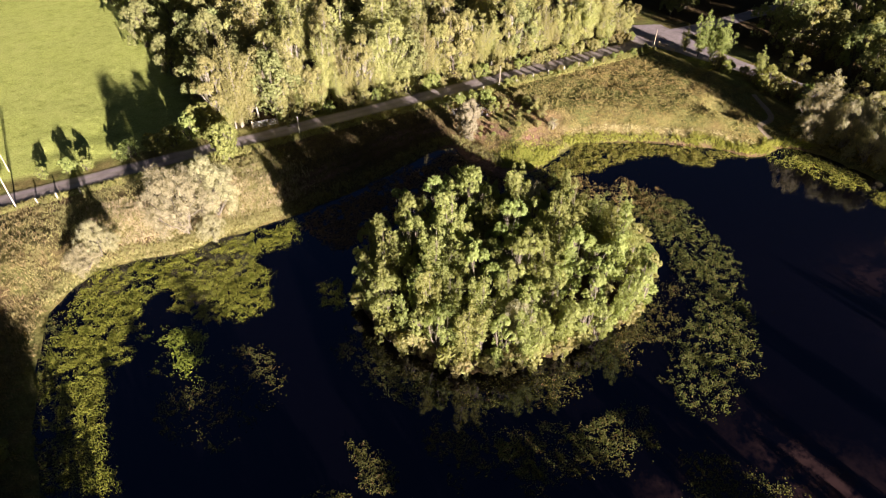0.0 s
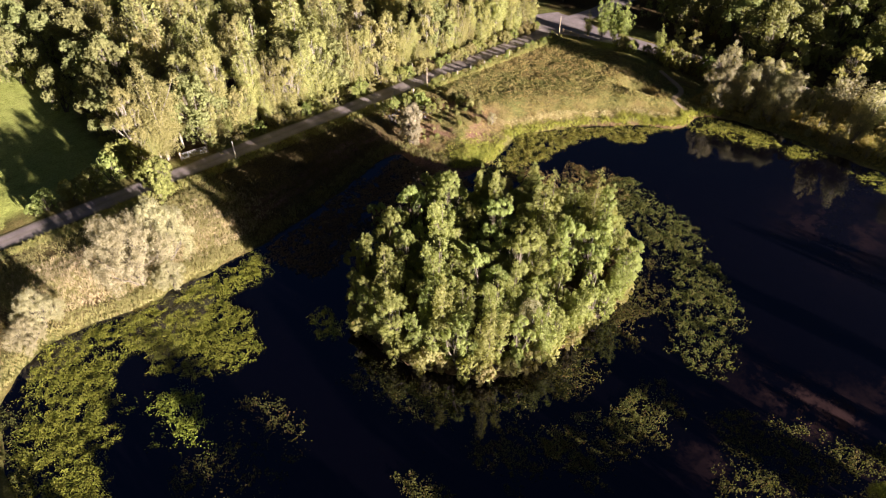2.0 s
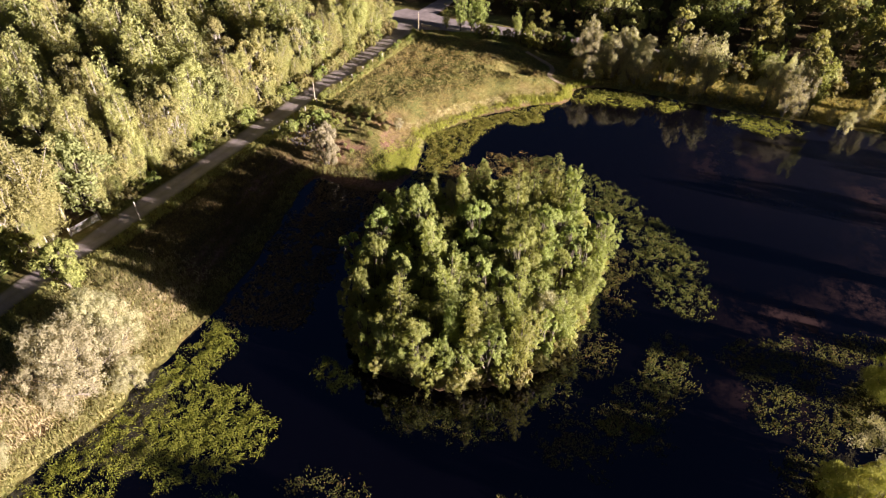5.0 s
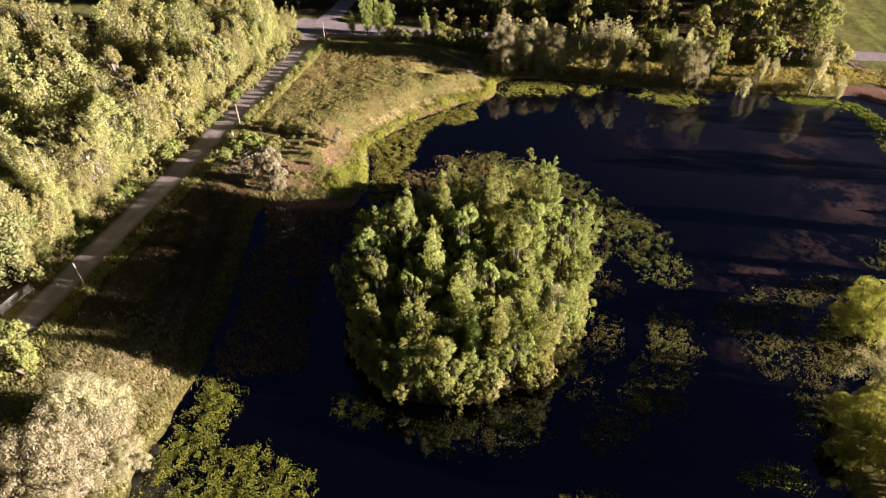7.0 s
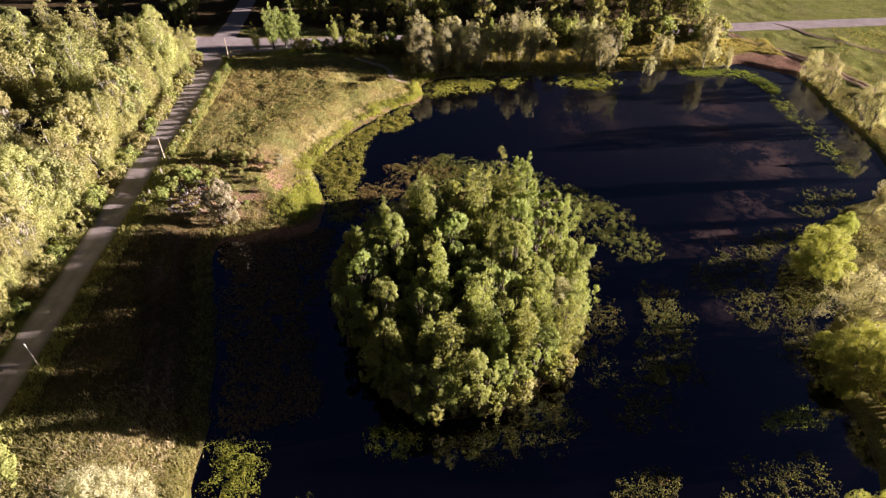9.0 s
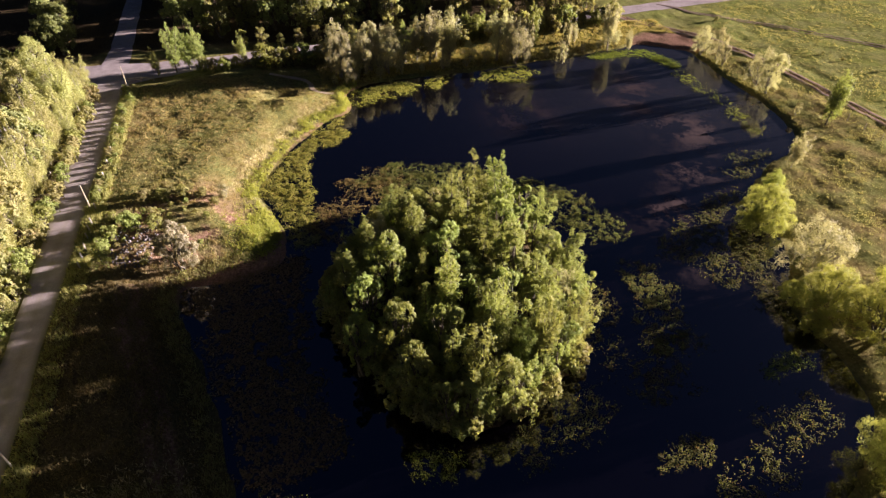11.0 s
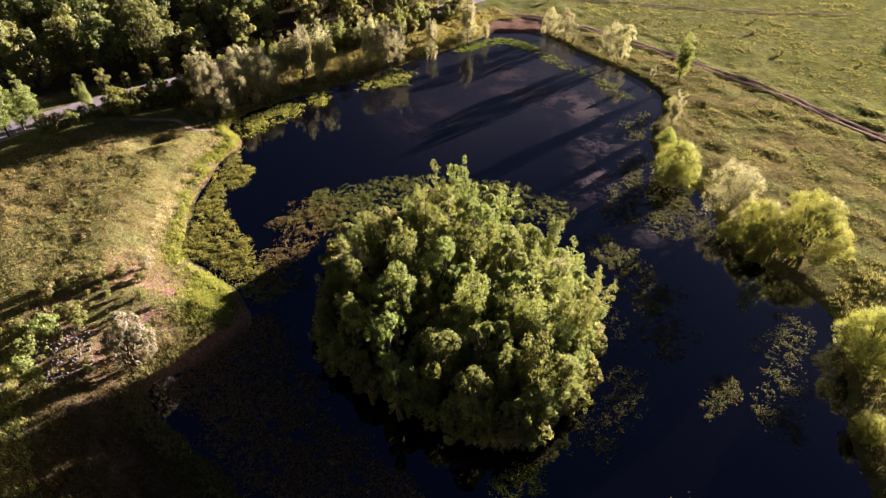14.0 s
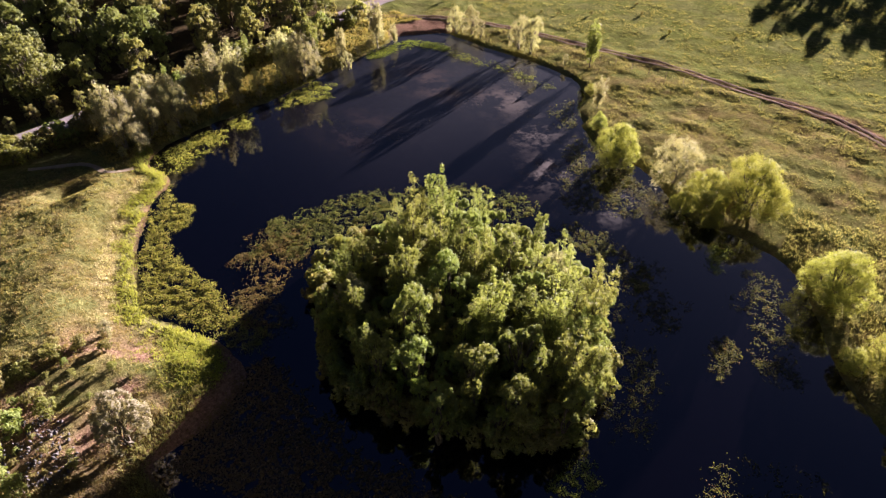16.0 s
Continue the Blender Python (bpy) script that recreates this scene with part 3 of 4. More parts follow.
# ---- pale gravel-coloured slab deep in the wood, standing in for a pond's sky glint ----
_c = np.linspace(0, 2 * np.pi, 25)[:-1]
glint_v = np.stack([146 + 9 * np.cos(_c) + 2.5 * np.cos(3 * _c), 19.5 + 3.4 * np.sin(_c) + 1.1 * np.sin(4 * _c)], 1)
glint_z = ground_z(np.append(glint_v[:, 0], 150), np.append(glint_v[:, 1], 19.5)) + 0.12
glint_me = mesh_from("pale_glint", np.concatenate([np.stack([glint_v[:, 0], glint_v[:, 1], glint_z[:-1]], 1), [[150, 19.5, glint_z[-1]]]]),
                     [(i, (i + 1) % 24, 24) for i in range(24)], GRAVEL)
set_values(glint_me, "verge", np.zeros(25))
tagged(new("pale_glint", glint_me), "pale slab behind the dark wood, standing in for sky glinting on water", "ground", kind="structure")


# ---- roads ----
def strip(name, line, widths, mat, label, lift=0.04, step=1.0, verge=True):
    p = np.array(line, float)
    seg = np.hypot(*np.diff(p, axis=0).T)
    at = np.concatenate([[0], np.cumsum(seg)])
    s = np.arange(0, at[-1], step)
    cx, cy = np.interp(s, at, p[:, 0]), np.interp(s, at, p[:, 1])
    k = np.ones(9) / 9
    if len(cx) > 20:
        cx[4:-4], cy[4:-4] = np.convolve(cx, k, "valid"), np.convolve(cy, k, "valid")
    tx, ty = np.gradient(cx), np.gradient(cy)
    ln = np.hypot(tx, ty)
    nx_, ny_ = -ty / ln, tx / ln
    w = np.interp(s, at, np.full(len(at), widths) if np.isscalar(widths) else widths)
    across = np.linspace(-1, 1, 7)
    edge = 1 + (vnoise(s, s * 0, 2.5, 77) - 0.5) * 0.16
    vx = cx[:, None] + nx_[:, None] * across * (w * edge / 2)[:, None]
    vy = cy[:, None] + ny_[:, None] * across * (w * edge / 2)[:, None]
    vz = ground_z(vx.ravel(), vy.ravel()) + lift + 0.03 * np.tile(1 - across ** 2, len(s))
    me = mesh_from(name, np.stack([vx.ravel(), vy.ravel(), vz], 1), grid_faces(7, len(s)), mat, True)
    set_values(me, "verge", np.tile(np.maximum(ss(0.62, 1.0, np.abs(across)), 0.3 * ss(0.28, 0.0, np.abs(across))), len(s)) if verge else np.zeros(vx.size))
    return tagged(new(name, me), label, "road", kind="structure")


strip("road", ROAD, [3.0, 3.0, 3.1, 3.2, 3.3, 3.9, 4.4, 5.5], GRAVEL, "pale gravel lane with worn wheel tracks beside the wood")
strip("road", CROSS_ROAD, [10, 11, 8.5, 5.0, 4.2, 4.4, 4.6, 4.8, 5, 5], GRAVEL, "wide pale gravel road crossing the end of the lane", 0.05, verge=False)
strip("road", SIDE_ROAD, [5.5, 4.2, 3.8, 3.6, 3.6], GRAVEL, "pale side road leaving the junction", 0.06, verge=False)
RUT = plain_material("rut_earth", (0.13, 0.095, 0.078), (0.3, 0.22, 0.185), 2.0, 0.95)
for shift in (-0.8, 0.8):
    tl = TRACK.copy()
    tl[:, 1] += shift
    strip("track", tl, 0.6, RUT, "rutted brown earth wheel track across the meadow", 0.09, verge=False)

for shift in (0, 1.7):
    strip("track", [(112, -36), (99.6, -47.8 + shift), (92.7, -56.3 + shift), (85.4, -60.6 + shift), (77.4, -68.2 + shift), (66, -78 + shift), (50, -96)], 0.5, RUT, "faint old wheel track over the grazing meadow", 0.1, verge=False)
TRODDEN = plain_material("trodden_earth", (0.27, 0.21, 0.15), (0.42, 0.35, 0.26), 2.0, 0.95)
strip("path", [(84.5, 44.5), (85.6, 48.5), (88.5, 47.5), (91, 49.5), (93, 55)], 0.9, TRODDEN, "narrow pale trodden earth footpath near the head of the pond", 0.06, 0.5, verge=False)

# ---- trees ----
rng = np.random.default_rng(7)
ASPEN = [upright_tree(10 + i, 12, w, 0.03, n, 8000, 0.115, LEAF_ASPEN, BARK, 0.2) for i, (w, n) in enumerate([(2.1, 4), (2.5, 5), (2.7, 6)])]
ASPEN += [round_tree(130 + i, 11.5, w, 0.08, n, 9000, 0.11, 0.62, 0.0, LEAF_ASPEN, BARK, 3, 0.17) for i, (w, n) in enumerate([(2.9, 6), (2.4, 5), (3.3, 7), (3.0, 6), (2.6, 5)])]
BIRCH = [upright_tree(30 + i, 14, w, 0.08, n, 11500, 0.11, LEAF_FOREST, BARK_PALE, 0.35) for i, (w, n) in enumerate([(3.2, 6), (3.8, 7), (2.9, 5), (4.2, 8)])]
BIRCH_FAR = [upright_tree(40 + i, 14, w, 0.08, n, 3600, 0.2, LEAF_FOREST, BARK_PALE, 0.35) for i, (w, n) in enumerate([(3.6, 6), (4.0, 7)])]
LIME = [round_tree(140 + i, 11, w, 0.08, n, 3800, 0.21, 0.65, 0.0, LEAF_FOREST, BARK, 3) for i, (w, n) in enumerate([(4.0, 10), (3.4, 9)])]
SAPLING = [round_tree(150, 6.6, 2.6, 0.12, 9, 13000, 0.1, 0.5, 0.1, LEAF_PALE, BARK, 4)]
GROVE = [round_tree(160 + i, 14, w, 0.16, n, 13000, 0.108, 0.6, 0.0, LEAF_FOREST, BARK_PALE, 2, 0.3, 0, 26) for i, (w, n) in enumerate([(3.5, 10), (4.1, 12), (3.1, 9)])]
SALLOW = [round_tree(50 + i, 8, w, 0.08, n, 12000, 0.1, 0.45, 0.2, LEAF_GREY, BARK_PALE, 5, 0.3, 0, 22) for i, (w, n) in enumerate([(4.8, 11), (4.0, 9), (3.4, 8)])]
BANK_SALLOW = [round_tree(55 + i, 8, w, 0.06, n, 34000, 0.078, 0.5, 0.35, LEAF_SALLOW, BARK, 6, 0.26, 0, 24) for i, (w, n) in enumerate([(4.9, 13), (4.4, 11)])]
MAPLE = [round_tree(58, 5.6, 2.6, 0.06, 9, 6500, 0.1, 0.8, 0.0, LEAF_GREEN, BARK, 3)]
WILLOW = [round_tree(60 + i, 7.0, w, 0.03, n, 32000, 0.1, 0.34, 0.5, LEAF_WILLOW, BARK, 6, 0.42, 9, 26, 1.0) for i, (w, n) in enumerate([(4.4, 15), (3.9, 12)])]
ALDER = [round_tree(70 + i, 11, w, 0.12, n, 4600, 0.2, 0.7, 0.0, LEAF_DARK, BARK, 3, 0.3) for i, (w, n) in enumerate([(4.2, 10), (3.6, 9), (4.8, 11)])]
SHRUB = [round_tree(80 + i, 2.4, 1.7, 0.05, 5, 850, 0.145, 0.6, 0.0, LEAF_SCRUB, BARK, 3) for i in range(3)]
GREEN_SHRUB = [round_tree(90 + i, 2.6, 1.7, 0.05, 6, 1100, 0.135, 0.6, 0.0, LEAF_GREEN, BARK, 3) for i in range(2)]
SILVER_SLIM = [upright_tree(100 + i, 9, w, 0.08, n, 4200, 0.14, LEAF_GREY, BARK_PALE, 0.5) for i, (w, n) in enumerate([(1.9, 5), (2.3, 6)])]
POPLAR_GREEN = [upright_tree(110 + i, 9, w, 0.12, n, 4200, 0.15, LEAF_GREEN, BARK, 0.4) for i, (w, n) in enumerate([(1.8, 5), (2.2, 6)])]


def scatter(count, inside, x0, x1, y0, y1, gap, seed):
    r = np.random.default_rng(seed)
    got = []
    for _ in range(count * 60):
        x, y = r.uniform(x0, x1), r.uniform(y0, y1)
        if inside(x, y) and all((x - a) ** 2 + (y - b) ** 2 > gap * gap for a, b in got):
            got.append((x, y))
            if len(got) == count:
                break
    return got


def on_island(x, y):
    return side(ISLAND, np.array([x]), np.array([y]))[0] > 2.6


def turn():
    return float(rng.uniform(0, 360))


# the wooded island: tall crowns that stand clear of the lower thicket
TALL = [(38.7, 30.6, 10.9), (40.3, 33.4, 10.4), (22.3, 31.5, 9.0), (22.6, 46.4, 10.8), (20.7, 42.6, 11.4), (18.4, 46.2, 10.4), (23.4, 50.0, 9.6), (30.0, 46.1, 11.2),
        (38.6, 45.2, 9.0), (16.8, 40.8, 10.3), (37.8, 37.2, 10.3), (33.6, 28.3, 9.0), (24.4, 35.8, 10.2), (31.2, 39.7, 10.8), (28.4, 33.7, 11.2), (27.2, 48.6, 10.9),
        (25.2, 41.5, 11.3), (20.6, 37.4, 11.0), (34.6, 36.4, 10.7), (25.4, 29.2, 8.4), (30.4, 49.8, 10.2), (34.4, 32.6, 10.6), (29.2, 29.6, 9.4), (34.6, 42.6, 10.2), (18.6, 34.4, 9.6)]
for i, (x, y, h) in enumerate(TALL):
    if i in (8, 19):
        place("sallow_tree", SALLOW[i % 3], x, y, h / 9.0 * 0.72, turn(), "silvery sallow among the dense trees of the island", "tree", "island trees", tall=1.35)
    else:
        place("aspen_tree", ASPEN[3 + i % 5 if y > 43 else (i * 5 + (i % 2) * 5) % 8], x, y, h / 12.0, turn(), "upright olive-green aspen in the dense island thicket", "tree", "island trees", tall=1.1)
filler = scatter(54, lambda x, y: on_island(x, y) and min((x - a) ** 2 + (y - b) ** 2 for a, b, _ in TALL) > 3.4, 12, 48, 24, 55, 1.9, 5)
for i, (x, y) in enumerate(filler):
    h = rng.uniform(8.2, 9.6) - 1.6 * ss(40, 44, y) * rng.uniform(0.4, 1.3) - (5.0 if x > 42 else 0)
    place("aspen_tree", ASPEN[(i * 3 + 1) % 8], x, y, h / 12.0, turn(), "lower olive-green aspen between the taller island trees", "tree", "island trees", tall=0.95)
for i, a in enumerate(np.linspace(0, 2 * np.pi, 44)[:-1]):
    x, y = np.array([31.0, 39.4]) + (ISLAND[int(a / (2 * np.pi) * 72) % 72] - [31.0, 39.4]) * rng.uniform(0.9, 0.98)
    place("aspen_tree", ASPEN[(i * 3) % 8], x, y, rng.uniform(0.44, 0.68) * (0.45 if x > 42 else 1) * (0.86 if y > 44 else 1.16), turn(), "low leafy aspen leaning out over the island's shore", "tree", "island trees")
for i in range(64):
    a = 2 * np.pi * (i + rng.uniform(-0.3, 0.3)) / 64
    k = int(a / (2 * np.pi) * 72) % 72
    x, y = ISLAND[k] + (np.array([31.0, 39.4]) - ISLAND[k]) * rng.uniform(0.0, 0.09)
    place("shrub", (SHRUB + GREEN_SHRUB)[i % 4], x, y, rng.uniform(0.9, 1.5), turn(), "olive undergrowth shrub overhanging the island's edge", "shrub", "island shrubs")

for i, (x, y) in enumerate(scatter(26, on_island, 12, 50, 24, 55, 3.0, 15)):
    place("shrub", (SHRUB + GREEN_SHRUB)[i % 5], x, y, rng.uniform(1.0, 1.7), turn(), "shaded undergrowth shrub beneath the island trees", "shrub", "island shrubs")

# the wood north of the lane
front = [(x, 85.3 + rng.uniform(-0.8, 1.6)) for x in np.arange(10.5, 90, 2.9)]
back = scatter(172, lambda x, y: x > 10 - (y - 84) * 0.1 and not (x > 78 and y > 118), 2, 96, 87.8, 158, 3.85, 9)
for i, (x, y) in enumerate(front + back):
    h = rng.choice([8.5, 10.0, 11.5, 12.5, 13.5]) + (1.5 if 12 < x < 22 else 0) - (1.2 if x > 80 else 0)
    # Shaded corner of the wood: darker alder leaves put the shade into the colour.
    if x < 17 and y > 89:
        place("alder_tree", ALDER[i % 3], x, y, h / 11.0 * 0.9, turn(), "broad tree at the corner of the wood, dark leaves standing in for shade", "tree", "wood by the lane")
    elif i % 9 == 5:
        place("lime_tree", LIME[i % 2], x, y, h / 11.0 * 0.9, turn(), "broad yellow-green tree in the wood by the lane", "tree", "wood by the lane")
    elif i % 8 == 3:
        place("alder_tree", ALDER[i % 3], x, y, h / 11.0 * 0.85, turn(), "dark green broad-crowned tree inside the wood", "tree", "wood by the lane")
    elif i % 5 in (0, 3) and y < 98:
        place("birch_tree", GROVE[i % 3], x, y, h / 14.0, turn(), "broad yellow-green birch with pale forked limbs", "tree", "wood by the lane")
    else:
        place("birch_tree", BIRCH[i % 4] if y < 96 else BIRCH_FAR[i % 2], x, y, h / 14.0, turn(), "tall yellow-green birch with a pale trunk", "tree", "wood by the lane")
for i, x in enumerate(np.arange(19.5, 92, 1.9)):
    place("shrub", (SHRUB + GREEN_SHRUB)[i % 5], x + rng.uniform(-0.5, 0.5), 82.9 + rng.uniform(-0.4, 0.5), rng.uniform(0.7, 1.2), turn(),
          "leafy hedge shrub at the foot of the wood", "shrub", "verge shrubs")

for i, x in enumerate([11, 12.6, 13.8, 19.2, 20.6] + list(np.arange(22, 93, 2.3))):
    place("birch_tree", BIRCH[(i + 1) % 4], x + rng.uniform(-0.7, 0.7), 84.0 + rng.uniform(-0.4, 1.0), rng.uniform(0.32, 0.55), turn(),
          "young bushy birch at the edge of the wood", "tree", "wood edge saplings")

# bank between lane and pond
place("sallow_tree", BANK_SALLOW[0], 1.0, 64.0, 1.12, 20, "broad silvery sallow leaning over the bank", "tree", tall=1.1)
place("sallow_tree", BANK_SALLOW[1], 5.0, 65.6, 0.95, 140, "broad silvery sallow on the dry bank", "tree", tall=1.12)
place("sallow_tree", BANK_SALLOW[1], 3.4, 62.0, 0.48, 250, "low silvery sallow reaching down to the water", "tree")
place("sallow_tree", BANK_SALLOW[1], -8.8, 64.4, 0.62, 70, "small silvery sallow bush on the bank", "tree")
place("sallow_tree", BANK_SALLOW[0], -10.6, 62.9, 0.5, 190, "low silvery sallow bush at the water's edge", "tree")
place("maple_tree", MAPLE[0], 8.8, 75.6, 1.3, 40, "small fresh green tree beside the lane", "tree")
for x, y, s in [(-22, 83.2, 0.5), (-19.5, 82.9, 0.6), (-13.5, 83, 0.5), (-10.5, 82.8, 0.65), (-8.2, 82.6, 0.55), (-4, 82.8, 0.5), (-2.5, 83.2, 0.8), (0.5, 83.4, 0.8), (3, 83.6, 0.9), (6, 84, 1.2), (8, 84.6, 1.4)]:
    place("shrub", GREEN_SHRUB[int(s * 10) % 2], x, y, 1.5 * s, turn(), "dark green bush in the field hedge", "shrub", "field hedge")

# scrub at the corner of the meadow
for x, y, s in [(55.2, 65, 0.7), (55.5, 67.3, 0.75), (55.8, 69.8, 0.7), (55.5, 71.8, 0.8), (57.5, 69.5, 0.6), (53.5, 63.6, 0.6), (52, 70.5, 0.7), (57, 66.6, 0.55)]:
    place("shrub", SHRUB[int(x * 7) % 3], x, y, s, turn(), "dark bramble bush on the rough corner of the meadow", "shrub", "bramble patch")
for i, (x, y) in enumerate(scatter(46, lambda x, y: (x - 50) ** 2 / 64 + (y - 69.5) ** 2 / 42 < 1 and y < 76.6, 41, 60, 60, 77, 0.9, 77)):
    place("shrub", (SHRUB + GREEN_SHRUB)[i % 4], x, y, rng.uniform(0.16, 0.42), turn(), "small scrubby weed on the bare earth corner", "shrub", "corner weeds")
for x, y, s in [(50, 73, 1.1), (48.6, 74.8, 0.9), (51.5, 75, 0.8), (46.5, 75.5, 0.8), (49.8, 70.2, 0.8), (44, 74.8, 0.9)]:
    place("shrub", GREEN_SHRUB[int(x * 3) % 2], x, y, s, turn(), "yellow-green shrub by the lane fence", "shrub", "fence shrubs")
place("sallow_tree", SAPLING[0], 43.0, 67.0, 1.05, 30, "single silvery sallow at the edge of the bay", "tree", tall=1.05)
place("sallow_tree", SALLOW[2], 55.6, 62.4, 0.3, 200, "small pale sallow bush in the meadow", "shrub")

for i, x in enumerate(np.arange(57.5, 93, 1.5)):
    place("shrub", (GREEN_SHRUB + SHRUB)[i % 3], x + rng.uniform(-0.4, 0.4), 77.3 + 0.012 * (x - 44) + rng.uniform(-0.9, 0.5), rng.uniform(0.3, 0.62), turn(),
          "yellow-green weed bush on the lane verge", "shrub", "lane verge bushes")

# row of sallows between the pond and the gravel road
for i, (x, y, h, k) in enumerate([(92, 43, 8.9, 1), (92.7, 36.5, 9.6, 0), (93.2, 33, 8.2, 0), (94.2, 29.5, 6.3, 0), (92.5, 25, 9.2, 1), (93, 21.5, 8.9, 1), (91.3, 12, 8.8, 0),
                                  (90.8, 6.5, 8.5, 0), (91.6, -12.3, 8.7, 1), (96, -7, 3.6, 1), (91.5, 17.5, 4.5, 0), (90.8, -16.8, 3.8, 1), (92.4, 39.6, 6.0, 0)]):
    if k:
        place("sallow_tree", SILVER_SLIM[i % 2], x, y, h / 9.0 * 1.12, turn(), "slender silvery sallow on the far bank", "tree", "bank row")
    else:
        place("sallow_tree", SALLOW[1 + i % 2], x, y, h / 8.0 * 0.8, turn(), "bushy silvery sallow on the far bank", "tree", "bank row", tall=1.35)
for i, y in enumerate(np.arange(-15, 44, 4.2)):
    x = np.interp(y, [-15, 6, 30, 44], [92.6, 90.6, 89.8, 89.0]) + rng.uniform(-0.5, 0.8)
    place("sallow_tree", SALLOW[i % 3], x, y, rng.uniform(0.22, 0.42), turn(), "low silvery sallow bush in the bank thicket", "shrub", "bank thicket")
for i, (x, y, h) in enumerate([(94.6, 27, 8), (95.5, 23, 8.5), (94, 9.5, 8.4), (96.5, 33, 6.5), (93.5, -4, 5.5)]):
    place("sallow_tree", SILVER_SLIM[i % 2], x, y, h / 9.0, turn(), "slender silvery sallow on the far bank", "tree", "bank row")
for i, (x, y, h) in enumerate([(91, 40, 7), (92, 34.6, 8.2), (92.2, 21.6, 7.8), (91.6, 9.2, 7.8)]):
    place("sallow_tree", SALLOW[i % 3], x, y, h / 8.0 * 0.62, turn(), "fluffy pale sallow in the row on the far bank", "tree", "bank row", tall=1.6)
for x, y, h in [(90.6, 42.4, 9.4), (91.6, 37.8, 8.8), (89.9, 8.6, 9.4), (90.6, 33.2, 7.6)]:
    place("sallow_tree", SALLOW[0], x, y, h / 8.0 * 0.82, turn(), "large rounded silvery sallow on the far bank", "tree", "bank row", tall=1.2)
place("poplar_tree", POPLAR_GREEN[0], 91.2, 5.0, 1.15, 10, "slim bright green poplar in the bank row", "tree")
place("sallow_tree", SALLOW[2], 87.9, -0.4, 0.5, 80, "low silvery sallow dipping into the pond", "tree", tall=1.1)
for i, y in enumerate(np.arange(-20, 66, 1.75)):
    x = np.interp(y, [-20, 25, 50, 66], [105, 100.5, 97.5, 95.5]) + rng.uniform(-1.7, 1.0)
    s = 1.5 if y < 57 else 0.8
    place("shrub", (SHRUB + GREEN_SHRUB)[i % 4], x, y, s * rng.uniform(0.9, 1.45), turn(), "olive scrubby hedge bush beside the gravel road", "shrub", "road hedge")
    if y < 60 and i % 2:
        place("lime_tree", LIME[i % 2], x + 8.5 + rng.uniform(-0.8, 0.8), y, rng.uniform(0.3, 0.5), turn(), "small leafy tree on the far side of the gravel road", "tree", "far roadside trees")
for x, y, h in [(96.2, 73.6, 5.3), (96.7, 70.6, 8.8), (97.6, 68.4, 7.6), (98, 66.6, 8.6), (98.9, 59, 5.6), (103.5, 14.5, 5.2), (104, 10.8, 5.6), (103, 28, 4.5)]:
    place("poplar_tree", ASPEN[int(h * 10) % 3], x, y, h / 12.0, turn(), "young olive-green poplar standing beside the gravel road", "tree", "roadside poplars")

# dark wood beyond the gravel road
for i, (x, y) in enumerate(scatter(92, lambda x, y: x > 113 - 0.02 * (y - 40) and not (78 < y < 88) and not (133 < x < 158 and 16 < y < 23.5), 108, 175, -24, 76, 5.3, 12)):
    if i % 4 == 1:
        place("lime_tree", LIME[(i // 4) % 2], x, y, rng.uniform(0.85, 1.2), turn(), "yellow-green broadleaf tree in the wood beyond the road", "tree", "dark wood")
        continue
    place("alder_tree", ALDER[i % 3], x, y, rng.uniform(0.85, 1.35), turn(), "dark shaded broadleaf tree in the wood beyond the road", "tree", "dark wood")
for x, y, h in [(109, 29, 10.8), (112, 14, 11.6), (109.5, 38, 9.5), (110.5, 5, 9), (112.5, -8, 8)]:
    place("lime_tree", LIME[int(x) % 2], x, y, h / 11, turn(), "tall yellow-green tree at the edge of the dark wood", "tree", "dark wood")
for i, (x, y) in enumerate([(112, 92), (114, 95), (118, 93), (124, 96), (131, 94), (104, 122), (106, 128), (109, 133), (116, 108)]):
    place("alder_tree", ALDER[i % 3], x, y, rng.uniform(0.6, 0.95), turn(), "dark broadleaf tree by the far field", "tree", "far field trees")
for i, y in enumerate(np.arange(95, 140, 2.4)):
    place("shrub", SHRUB[i % 3], 104.5 + rng.uniform(-0.5, 0.5), y, rng.uniform(0.6, 1.0), turn(), "low hedge bush along the far field", "shrub", "far field hedge")

# south and south-east shore
for i, (x, y, h) in enumerate([(84, -29, 6.4), (81, -30.2, 6.8), (78, -29.6, 5.0), (68, -29.4, 7.6), (65, -29.2, 8.3), (56.6, -28.2, 2.8)]):
    place("sallow_tree", SALLOW[i % 3], x, y, h / 8 * 0.72, turn(), "yellowish sallow on the bank at the meadow's edge", "tree", "meadow bank sallows", tall=1.35)
place("birch_tree", POPLAR_GREEN[1], 52.4, -30.4, 0.97, 50, "single light green birch on the meadow bank", "tree", tall=1.0)
place("sallow_tree", SILVER_SLIM[1], 43.0, -15.6, 0.62, 50, "small pale sallow leaning over the inlet", "tree")
place("willow_tree", WILLOW[1], 33.0, -2.6, 0.95, 30, "round yellow-green willow hanging over the water", "tree")
place("sallow_tree", SALLOW[0], 24.0, -1.8, 0.96, 110, "pale silvery sallow beside the willows", "tree")
place("willow_tree", WILLOW[0], 13.8, -1.2, 1.14, 200, "large yellow-green willow spreading over the pond's edge", "tree")
place("willow_tree", WILLOW[1], 18.6, 1.2, 0.86, 15, "yellow-green willow hanging low over the weed bed", "tree")
place("willow_tree", WILLOW[0], 1.4, 9.3, 0.98, 340, "large dense yellow-green willow at the water", "tree")
